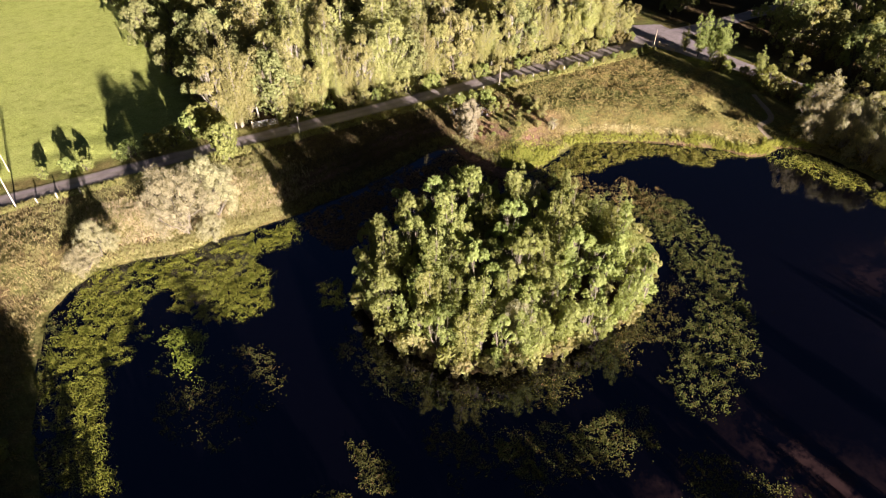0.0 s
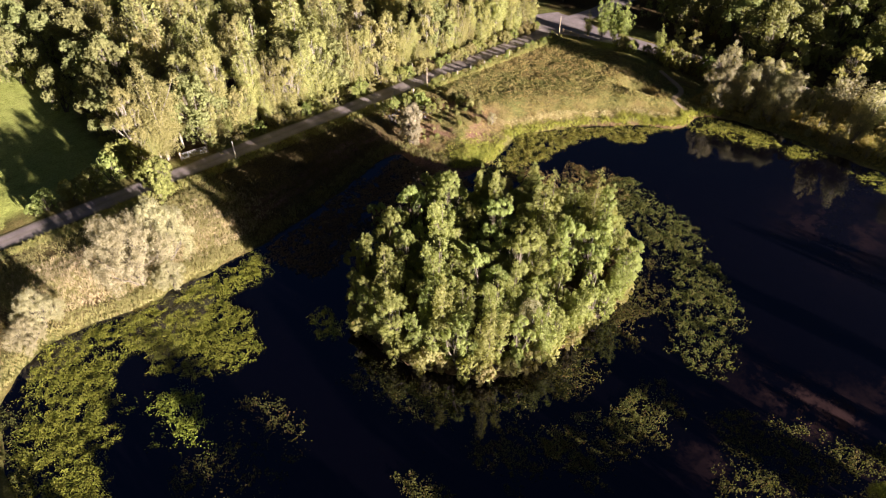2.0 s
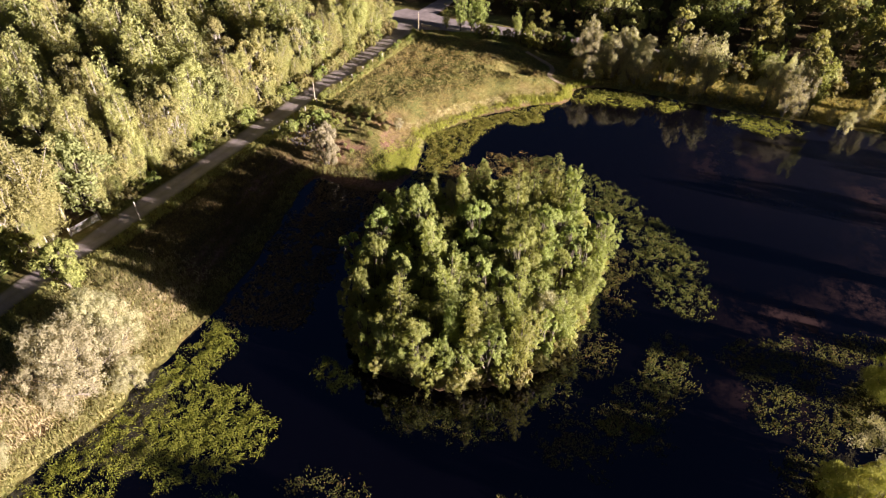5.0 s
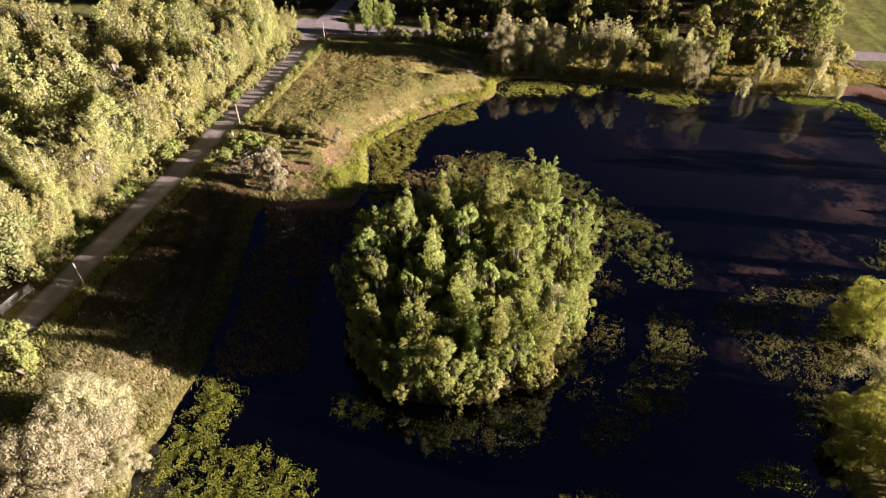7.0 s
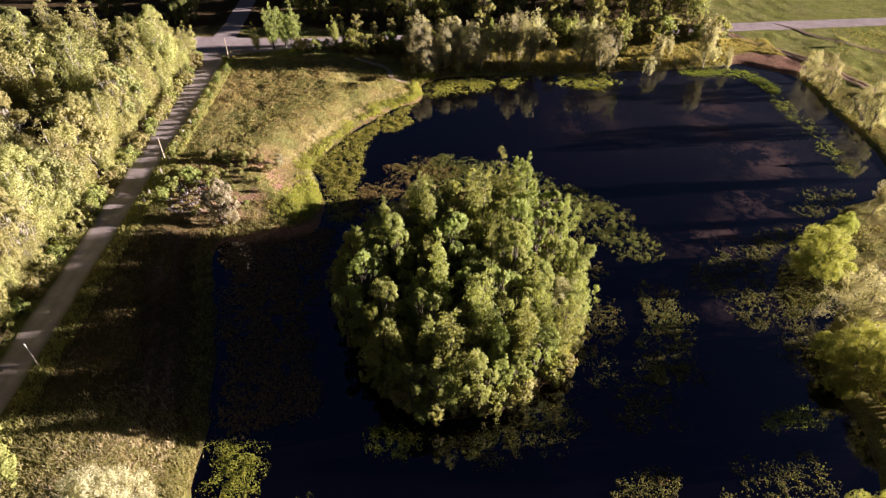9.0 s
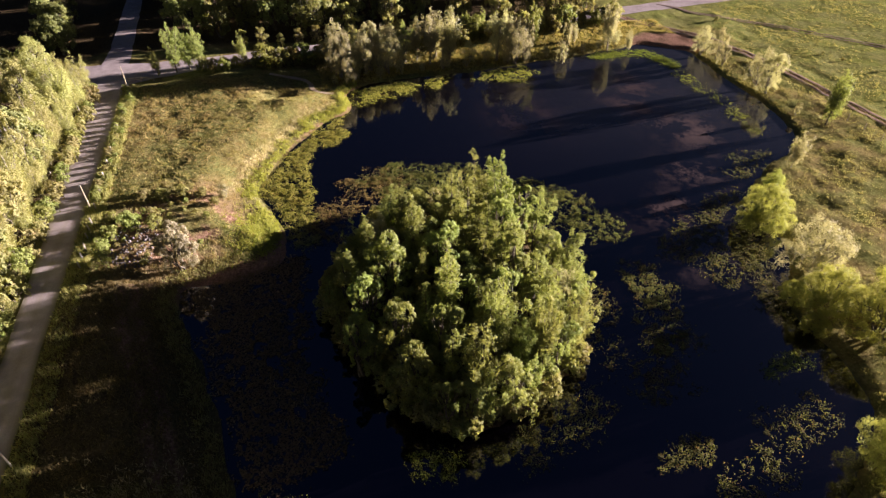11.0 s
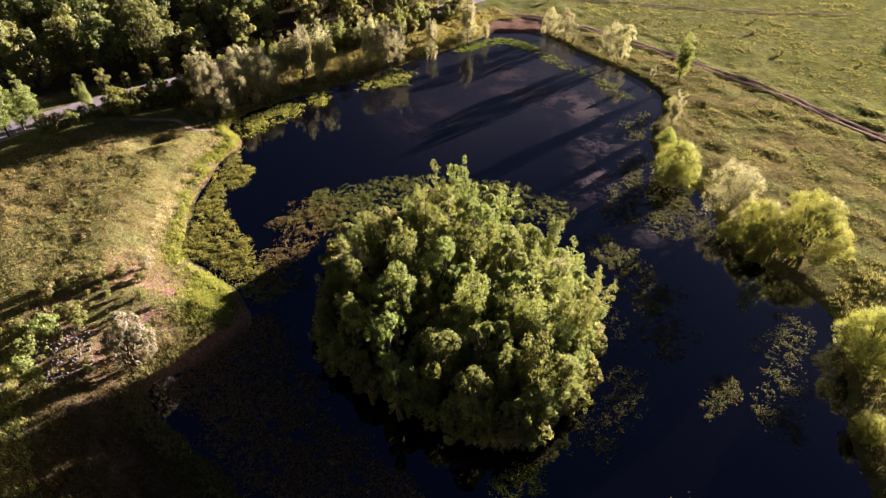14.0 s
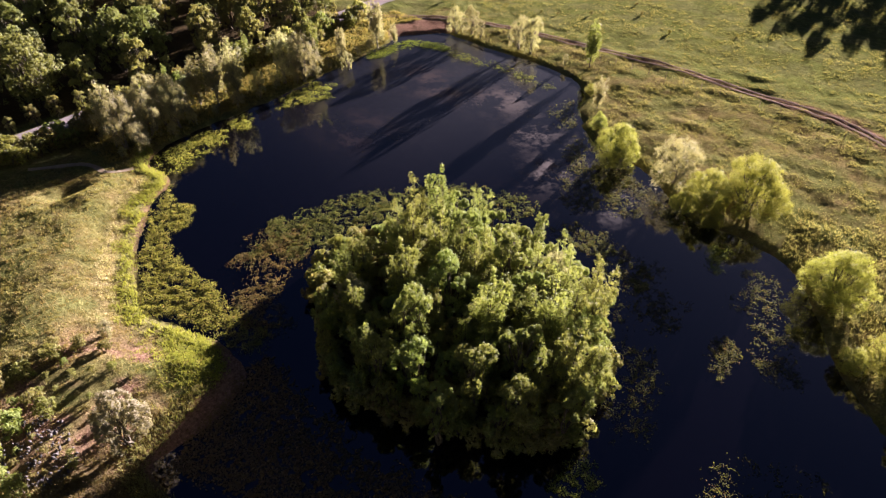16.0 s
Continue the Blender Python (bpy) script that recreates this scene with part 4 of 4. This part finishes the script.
place("willow_tree", WILLOW[1], -5.0, 17.0, 0.72, 120, "yellow-green willow bush on the shore", "tree")
for x, y, k in [(-2.2, 18.8, 0.42), (-8.5, 24.4, 0.5), (39.6, -9.6, 0.4), (-13.5, 27.5, 0.5), (46.8, -20.2, 0.3), (16.4, 4.4, 0.4), (20.8, 3.2, 0.42)]:
    place("willow_tree", WILLOW[1], x, y, k, turn(), "low willow bush dipping into the pond", "tree", "shore willow bushes")
for i, (x, y, h) in enumerate([(-15.8, 20.5, 6.5), (-18.6, 17, 9.5), (-17.2, 25.6, 5.5), (-19.4, 28, 7.5), (-16.4, 12, 8.5), (-20.6, 12, 11), (-24, 34, 7), (-24.5, 44, 6), (-24, 53, 5), (-19.4, 39.5, 5.5), (-19.8, 46.5, 5), (-20.4, 53, 4.4), (-18.8, 33.5, 5), (-21.8, 31.5, 5), (-18.6, 4, 13), (-22, 22, 11), (-27, 30, 10), (-20, 14, 12), (-31, 24, 11), (-26, 40, 8)]):
    place("alder_tree", ALDER[i % 3], x, y, h / 11, turn(), "dark green alder standing on the shaded shore", "tree", "shore alders")
for i, (x, y) in enumerate([(73.2, -53.8), (76.7, -52), (67, -58.3), (98.9, -43.4), (58, -66), (48, -58), (62, -72), (36, -66)]):
    place("shrub", SHRUB[i % 3], x, y, rng.uniform(0.3, 0.5), turn(), "low dark tussock in the grazing meadow", "shrub", "meadow tussocks")
for i, (x, y) in enumerate([(20, -142), (26, -139), (33, -146), (12, -138), (6, -134), (40, -150), (0, -138), (30, -152), (16, -148), (-8, -132)]):
    place("alder_tree", ALDER[i % 3], x, y, 1.15, turn(), "tall dark tree on the far side of the meadow", "tree", "meadow trees")


# ---- water plants ----
def pads(name, outline, density, mat, label, seed, loose=0.8, rise=0.26, leaf=0.07, gaps=0.36, spread=0.6):
    r = np.random.default_rng(seed)
    poly = ring(outline, 4)
    lo, hi = poly.min(0) - 1.5, poly.max(0) + 1.5
    n = int(np.prod(hi - lo) * density * 6.0)
    x, y = r.uniform(lo[0], hi[0], n), r.uniform(lo[1], hi[1], n)
    d = side(poly, x, y) + (fnoise(x, y, 2.6, seed) - 0.5) * 3.6 * loose + (vnoise(x, y, 0.7, seed + 3) - 0.5) * 1.0
    ok = (r.random(n) < ss(-0.6, 1.3, d) * (0.06 + 0.94 * ss(gaps - 0.1, gaps + 0.1, 0.6 * fnoise(x, y, 1.7, seed + 7) + 0.4 * vnoise(x, y, 0.5, seed + 13))))
    ok &= (side(ISLAND, x, y) < -0.3) & (side(SHORE, x, y) > -0.2)
    x, y = x[ok], y[ok]
    lump = vnoise(x, y, 0.55, seed + 11)
    z = 0.02 + rise * lump * r.random(len(x)) + 0.05 * r.random(len(x))
    pos = np.stack([x, y, z], 1)
    v, f = leaves(r, pos, np.tile([0.0, 0.0, 1.0], (len(x), 1)), leaf, leaf * 0.68, 0.0, spread, 0.3, True)
    v[:, 2] = np.maximum(v[:, 2], 0.008)
    return tagged(new(name, mesh_from(name, v, f, mat)), label, "water plants", kind="stuff")


pads("water_plants", [(-9, 62), (-0.3, 60.6), (7.4, 61.2), (13.7, 61), (12.2, 56.4), (7.3, 56.2), (7.4, 51.9), (5.5, 47.8), (1.2, 47.4), (-2.2, 50.2), (-3.7, 55), (-6.2, 53.9),
                      (-7.3, 49.5), (-9.4, 46), (-11, 41), (-11, 33.5), (-15, 34.7), (-15.6, 48), (-13.6, 55), (-12, 60)], 48, PAD, "bright green leafy mat of water plants in the shallow bay", 31, rise=0.34, leaf=0.052, gaps=0.42, spread=0.9)
# Shade on this western weed is put into its darker leaf colour.
pads("water_plants", [(-15, 33), (-19, 35.5), (-19.8, 47), (-16.6, 57), (-13.6, 58), (-14.6, 50), (-15.4, 42)], 22, PAD_RUST_DIM, "green weed along the western shore, coloured dim for shade", 54, 1.3, gaps=0.45, spread=0.5)
pads("water_plants", [(-5.8, 49), (-1.8, 48), (-2.6, 41), (-6, 43)], 24, PAD, "loose green patch of floating leaves", 32, 1.0, gaps=0.48, spread=0.6)
pads("water_plants", [(-3, 41), (2, 44), (5, 38), (0, 33), (-6, 34), (-7, 40)], 12, PAD_RUST_DIM, "thin drowned weed patch in open water", 33, 1.2, 0.06, gaps=0.55)
# The darker leaf here stands in for shade cast by the southern willows.
pads("water_plants", [(44.1, 31.4), (46.4, 27.2), (40.3, 22.6), (33.8, 22), (27.3, 21.6), (22.6, 24.2), (21.3, 28), (27.8, 25.4), (34.8, 26.4), (40, 28)], 20, PAD_RUST_DIM, "green floating leaves close round the island", 34, 1.1, gaps=0.54)
pads("water_plants", [(55.2, 45.5), (59.9, 40.1), (57.6, 32.3), (53.8, 25.1), (49.4, 19.7), (41, 15), (37.1, 13.8), (34.8, 15.7), (36.4, 20.2), (44.0, 24.3), (49.4, 31.7), (51.5, 39.4)], 30,
     PAD_RUST_DIM, "long crescent of green and rusty floating leaves", 35, 1.2, 0.3, gaps=0.48, spread=0.9)
# Shade over these two patches is likewise put into the leaf colour.
pads("water_plants", [(24.1, 20), (30.4, 18.6), (30.2, 14.2), (25, 15.2), (17.4, 18.6), (17, 21.6), (21.2, 21)], 26, PAD_RUST_DIM, "green floating leaf patch, coloured darker for the shade", 36, 1.2, gaps=0.52)
pads("water_plants", [(10.4, 39.6), (13.1, 38), (13.8, 32.7), (17.5, 28.6), (21.4, 26.6), (20.5, 24.6), (16, 27), (12, 31.6), (10, 36.2)], 16, PAD_RUST_DIM, "narrow belt of water plants by the island, coloured dim for shade", 37, 1.1, gaps=0.52)
pads("water_plants", [(11.2, 47.8), (13.9, 47.6), (12.9, 43.6), (11.0, 45)], 30, PAD, "small green tuft of water plants", 38, spread=0.6)
pads("water_plants", [(14, 60.6), (25, 63), (33, 65.2), (39.4, 66.4), (41.4, 62), (42.6, 57), (43.4, 53), (36, 54), (26, 54.4), (17, 52.6)], 11, PAD_DIM, "dark drowned weed covering the shaded water", 51, 1.0, 0.05, 0.13, 0.36)
pads("water_plants", [(57.1, 46), (59.5, 40), (55.5, 38), (52.5, 40.5), (49, 46), (44.6, 49), (43.8, 51.6), (47, 53), (51, 51.6), (52.8, 48.4)], 24, PAD_BROWN, "rusty floating leaves joining island and shore", 39, 1.2, 0.3, gaps=0.46, spread=0.9)
pads("water_plants", [(77.5, 42.8), (74.8, 44.2), (69.4, 44.6), (67, 49), (60.8, 51.8), (54.4, 51.4), (48.4, 51.4), (44.2, 51.4), (43.6, 54.6), (45.9, 55.6), (49.5, 55.2), (56, 57.6), (62, 56),
                      (69, 51.6), (73.6, 48)], 32, PAD_OLIVE, "dense olive-green belt of floating leaves along the meadow shore", 40, 1.0, 0.36, spread=1.0, gaps=0.4)
pads("water_plants", [(85.4, 40.6), (86.6, 31), (87.4, 25), (84.6, 24.6), (82.4, 31), (80.4, 37), (80.2, 40.8)], 22, PAD_OLIVE, "yellowish floating leaves near the head of the pond", 41, 1.5, 0.36, spread=1.0, gaps=0.46)
pads("water_plants", [(85.4, 20), (88.2, 8), (84.6, 5), (82, 13.4)], 20, PAD_OLIVE, "green floating leaves by the far bank", 42, 1.2, gaps=0.46)
pads("water_plants", [(30.4, 17), (25.6, 14), (16, 17.8), (12.6, 24.4), (16.6, 25.4), (22.7, 20)], 18, PAD_RUST_DIM, "sparse floating leaves in the channel", 43, 1.2, 0.08, gaps=0.54)
pads("water_plants", [(40, -5), (35, 1), (29.5, 3), (25, 7), (27, 10.5), (33, 12), (36.5, 5), (40, 0)], 18, PAD_RUST_DIM, "brown-green weed bed between the willows", 44, 1.2, 0.1, gaps=0.46)
pads("water_plants", [(80.4, -21.6), (66, -22), (54.8, -19.6), (55.5, -17.6), (66, -18.6), (78, -18.6)], 14, PAD, "thin green line of floating weed", 45, 0.9, gaps=0.56)
pads("water_plants", [(91, -17), (88, -21), (80, -22.5), (80.5, -19.5), (86.5, -16.5), (87.8, -8), (90, -8)], 22, PAD, "light green weed at the far corner of the pond", 46, 0.8)
pads("water_plants", [(49.2, -10), (48.2, -17), (44.6, -14), (42.6, -8), (45.8, -7)], 14, PAD_RUST_DIM, "sparse green weed in the inlet", 47, 1.2, gaps=0.54)
pads("water_plants", [(37, -5), (31, -1.6), (26, 1), (22, 4), (18, 5.4), (18.4, 7.4), (23, 7), (27.5, 4), (32, 1.6), (38, -2.4)], 20, PAD_RUST_DIM, "green weed belt at the foot of the willows", 53, 1.1, gaps=0.46, spread=0.5)
pads("water_plants", [(14.4, 12), (15, 7.6), (12.8, 7.6), (12, 11.8)], 30, PAD, "small green floating leaf patch", 48)
pads("water_plants", [(9, 17), (9.2, 11), (6.6, 11), (3.6, 17), (1.5, 24), (4, 25), (6.8, 18)], 18, PAD_RUST_DIM, "green floating leaves along the shaded shore", 49, 1.2, gaps=0.5)
pads("water_plants", [(9.2, 25.5), (9.0, 22), (6.6, 23.6), (7.2, 27)], 30, PAD_RUST_DIM, "pale brown weed raft in open water", 50, 0.9)


# ---- grasses ----
def grass(name, count, box, chance, mat, label, seed, tall=0.45, blades=6, wide=0.06):
    r = np.random.default_rng(seed)
    x, y = r.uniform(box[0], box[1], count), r.uniform(box[2], box[3], count)
    d = -side(SHORE, x, y)
    ok = (r.random(count) < chance(x, y, d)) & (d > 0.15)
    near = np.minimum(near_line(ROAD, x, y), near_line(CROSS_ROAD, x, y))
    ok &= (near > 2.0) & (side(BEACH, x, y) < -0.3)
    x, y = x[ok], y[ok]
    size = (0.55 + 0.9 * fnoise(x, y, 3.5, seed + 2)) * r.uniform(0.7, 1.3, len(x)) * tall
    x, y, size = np.repeat(x, blades), np.repeat(y, blades), np.repeat(size, blades)
    n = len(x)
    x, y = x + r.normal(0, 0.16, n), y + r.normal(0, 0.16, n)
    z = ground_z(x, y) - 0.03
    a, tilt = r.uniform(0, 2 * np.pi, n), r.normal(0, 0.45, (n, 2))
    w = wide * r.uniform(0.6, 1.5, n)
    base = np.stack([x, y, z], 1)
    across = np.stack([np.cos(a) * w, np.sin(a) * w, 0 * a], 1)
    tip = base + np.stack([tilt[:, 0] * size, tilt[:, 1] * size, size], 1)
    v = np.stack([base - across, base + across, tip], 1).reshape(-1, 3)
    return tagged(new(name, mesh_from(name, v, np.arange(3 * n).reshape(-1, 3), mat)), label, "grass", kind="stuff")


grass("meadow_grass", 9000, (43, 92, 44, 79), lambda x, y, d: ss(1.5, 3, d) * (1 - 0.8 * np.exp(-(((x - 49) / 6) ** 2 + ((y - 66.5) / 5) ** 2))) * (0.3 + 0.7 * ss(0.6, 0.4, fnoise(x, y, 5, 44))), BLADE, "dry tan meadow grass in rough tufts", 73, 0.18, 6, 0.042)
grass("meadow_grass", 9000, (43, 92, 44, 79), lambda x, y, d: ss(1.5, 3, d) * (1 - 0.75 * np.exp(-(((x - 49) / 6) ** 2 + ((y - 66.5) / 5) ** 2))) * (0.3 + 0.7 * ss(0.4, 0.6, fnoise(x, y, 5, 44))), BLADE_MIXED, "dry olive meadow grass in rough tufts", 61, 0.2, 6, 0.042)
grass("bank_grass", 13000, (-16, 16, 61, 79), lambda x, y, d: ss(0.3, 1.0, d) * (0.15 + 0.75 * ss(0.6, 0.42, fnoise(x, y, 4.6, 53))), BLADE_OLIVE, "long dry grass on the bank below the lane", 62, 0.32, 6, 0.04)
grass("bank_grass", 11000, (13, 44, 61, 79), lambda x, y, d: ss(0.3, 1.0, d) * ss(12, 17, x) * (0.35 + 0.65 * ss(0.4, 0.6, fnoise(x, y, 3, 17))), BLADE_BROWN_SHADE, "dead brown grass, coloured darker to deepen the bank's shade", 74, 0.32, 6, 0.04)
grass("straw_grass", 9000, (-10, 19, 61, 73), lambda x, y, d: ss(1.8, 3.4, d) * ss(12, 7, d) * ss(20, 12, x) * 0.5, BLADE_STRAW, "pale straw-coloured tall grass on the bank", 63, 0.42, 6, 0.045)
grass("straw_grass", 9000, (57, 81, 42, 64), lambda x, y, d: ss(1.9, 2.4, d) * ss(3.9, 3.3, d) * 0.6, BLADE_STRAW, "pale straw-coloured grass belt along the shore", 64, 0.22, 6, 0.04)
grass("lush_grass", 26000, (40, 92, 40, 70), lambda x, y, d: ss(0.1, 0.4, d) * ss(2.8, 0.8, d + (fnoise(x, y, 3, 19) - 0.5) * 3) * (0.2 + 0.8 * ss(0.36, 0.56, fnoise(x, y, 2.4, 18))) * (1 - 0.9 * ss(48, 45.5, x) * ss(54.5, 56, y)), BLADE_LUSH, "lush yellow-green grass fringing the water", 65, 0.4, 6, 0.05)
grass("lush_grass", 5000, (43, 56, 55, 64), lambda x, y, d: ss(0.1, 0.5, d) * np.exp(-((x - 46.5) / 4.0) ** 2 - ((y - 58.6) / 2.2) ** 2), BLADE_LUSH, "fresh green grass on the tip of the bank", 75, 0.26, 6, 0.045)
grass("lush_grass", 16000, (88, 106, -30, 46), lambda x, y, d: ss(0.2, 1.5, d) * 0.8 * (x < 104), BLADE, "tangled bank grass beneath the sallows", 66, 0.34, 6, 0.045)
grass("meadow_grass", 42000, (-8, 98, -46, 6), lambda x, y, d: ss(0.2, 0.8, d) * (0.8 - 0.3 * ss(-36, -40, y)) * (0.3 + 0.7 * ss(0.42, 0.58, fnoise(x, y, 4, 93))), BLADE_OLIVE, "rough olive-tan meadow grass in clumps", 67, 0.17, 5, 0.038)
grass("meadow_grass", 32000, (-30, 110, -112, -46), lambda x, y, d: 0.25 + 0.75 * ss(0.35, 0.6, fnoise(x, y, 7, 91)), BLADE_MIXED, "grass tufts over the far grazing meadow", 70, 0.17, 5, 0.05)
grass("lush_grass", 9000, (-16, 44, 59, 70), lambda x, y, d: ss(0.0, 0.3, d) * ss(2.6, 1.2, d), BLADE_OLIVE, "long grass hanging over the bank to the water", 71, 0.4, 6, 0.045)
grass("shore_grass", 8000, (-32, 8, -6, 34), lambda x, y, d: ss(0.1, 0.8, d) * 0.85, BLADE_OLIVE, "rank grass under the shore willows", 72, 0.3, 6, 0.04)
grass("verge_grass", 7000, (-24, 92, 76.5, 79.5), lambda x, y, d: 0.8 + 0 * x, BLADE_MIXED, "green verge grass beside the lane", 68, 0.4)
grass("shore_grass", 5000, (-30, -14, 30, 78), lambda x, y, d: ss(0.2, 1, d) * 0.8, BLADE_OLIVE, "tangled dry grass on the shaded western shore", 69, 0.35, 6, 0.045)


# ---- poles, fence posts, gate, rubble ----
def box_mesh(name, sx, sy, sz, mat, bevel=0.012):
    bm = bmesh.new()
    bmesh.ops.create_cube(bm, size=1)
    bmesh.ops.scale(bm, vec=(sx, sy, sz), verts=bm.verts)
    bmesh.ops.translate(bm, vec=(0, 0, sz / 2), verts=bm.verts)
    if bevel:
        bmesh.ops.bevel(bm, geom=bm.edges[:], offset=bevel, segments=1, affect="EDGES")
    me = bpy.data.meshes.new(name)
    bm.to_mesh(me)
    bm.free()
    me.materials.append(mat)
    return me


def tube_mesh(name, lines, mat, sides=8):
    v, f = tubes(lines, sides)
    return mesh_from(name, v, f, mat, True)


def part(name, me, parent, at=(0, 0, 0), label="", rot=(0, 0, 0)):
    ob = new(name, me)
    ob.parent = parent
    ob.matrix_basis = pose(*at, *rot)
    return tagged(ob, label)


def pole(x, y, h, label, mat=POST_WOOD, cap=True):
    root = new("wooden_pole")
    root.matrix_basis = pose(x, y, height(x, y) - 0.05)
    part("shaft", tube_mesh("shaft", [[(0, 0, -0.2, 0.085), (0, 0, h * 0.5, 0.07), (0.02, 0, h, 0.055)]], mat), root)
    if cap:
        part("cap", tube_mesh("cap", [[(0, 0, h - 0.02, 0.07), (0, 0, h + 0.05, 0.065)]], GALVANISED), root)
    return tagged(root, label, "pole", "lane poles")


pole(56.3, 78.4, 3.3, "weathered wooden pole standing beside the gravel lane")
pole(93.2, 78.5, 3.5, "weathered wooden pole standing at the road junction")
pole(20.2, 78.3, 2.9, "thin pale pole beside the shaded lane", PALE_POST)
pole(-16.8, 77.2, 4.6, "tall pale wooden pole beside the lane fence", PALE_POST)
pole(-17.6, 87.2, 5.4, "dark wooden pole at the edge of the field")

fence_post = box_mesh("post", 0.13, 0.13, 1.05, PALE_POST)
for i, x in enumerate([44.2, 45.8, 47.6, 49.5, 51.0, 52.4, 55.6, 59.4, 63.0, 66.4, 70.0, 73.4, 77.0, -12.2, -14.4, -9.6]):
    ob = new("fence_post", fence_post)
    y = 77.4 + 0.012 * (x - 44)
    ob.matrix_basis = pose(x, y, height(x, y) - 0.1, rng.uniform(-4, 4), rng.uniform(-4, 4), turn())
    tagged(ob, "short pale post in the row beside the lane", "post", "lane posts")
meadow_post = tube_mesh("post", [[(0, 0, -0.2, 0.06), (0, 0, 1.25, 0.05)]], POST_WOOD, 6)
for x in np.arange(-2, 58, 3.4):
    y = np.interp(x, [-2, 7, 13, 17, 25, 40, 58], [-24, -28.5, -32.5, -33.2, -33.6, -34.2, -34.8])
    ob = new("fence_post", meadow_post)
    ob.matrix_basis = pose(x, y, height(x, y), rng.uniform(-5, 5), rng.uniform(-5, 5), 0)
    tagged(ob, "thin weathered fence post along the meadow track", "post", "meadow fence posts")


def field_gate(x, y, turn_z, width, label):
    root = new("field_gate")
    root.matrix_basis = pose(x, y, height(x, y), 0, 0, turn_z)
    for k in range(5):
        z = 0.22 + 0.21 * k
        part("rail", tube_mesh("rail", [[(-width / 2, 0, z, 0.03), (width / 2, 0, z, 0.03)]], GALVANISED, 6), root)
    for k in range(5):
        xx = -width / 2 + width * k / 4
        part("upright", tube_mesh("upright", [[(xx, 0.001, 0.18, 0.028), (xx, 0.001, 1.1, 0.028)]], GALVANISED, 6), root)
    for xx in (-width / 2 - 0.15, width / 2 + 0.15):
        part("gate_post", box_mesh("gate_post", 0.16, 0.16, 1.35, POST_WOOD), root, (xx, 0, -0.05))
    return tagged(root, label, "gate")


field_gate(16.4, 83.0, -6, 3.5, "galvanised five-bar field gate at the wood's edge")


def barrier(x, y, turn_z, width):
    root = new("rail_barrier")
    root.matrix_basis = pose(x, y, height(x, y), 0, 0, turn_z)
    for xx in (-width / 2, 0, width / 2):
        part("post", box_mesh("post", 0.14, 0.14, 0.95, POST_WOOD), root, (xx, 0, -0.05))
    for z in (0.4, 0.72):
        part("rail", box_mesh("rail", width, 0.05, 0.11, POST_WOOD), root, (0, 0.1, z))
    return tagged(root, "low wooden rail barrier at the road junction", "barrier")


barrier(94.2, 76.3, 84, 4.2)

# rubble heap near the lane
r2 = np.random.default_rng(99)
stone_meshes = []
for i in range(5):
    bm = bmesh.new()
    bmesh.ops.create_icosphere(bm, subdivisions=1, radius=0.5)
    for v in bm.verts:
        v.co *= r2.uniform(0.7, 1.2)
        v.co.z *= 0.65
    me = bpy.data.meshes.new("stone")
    bm.to_mesh(me)
    bm.free()
    me.materials.append(STONE)
    stone_meshes.append(me)
heap = new("rubble_heap")
heap.matrix_basis = pose(47.2, 72.4, height(47.2, 72.4))
tagged(heap, "heap of broken grey stones in rough grass", "stones")
for i in range(200):
    a, k = r2.uniform(0, 2 * np.pi), math.sqrt(r2.random())
    x, y = 4.0 * k * math.cos(a), 2.6 * k * math.sin(a)
    s = r2.uniform(0.14, 0.4)
    ob = new("stone", stone_meshes[i % 5])
    ob.parent = heap
    ob.matrix_basis = pose(x, y, height(47.2 + x, 72.4 + y) - height(47.2, 72.4) + 0.06 + 0.3 * (1 - k), *r2.uniform(0, 360, 3)) @ Matrix.Scale(s, 4)
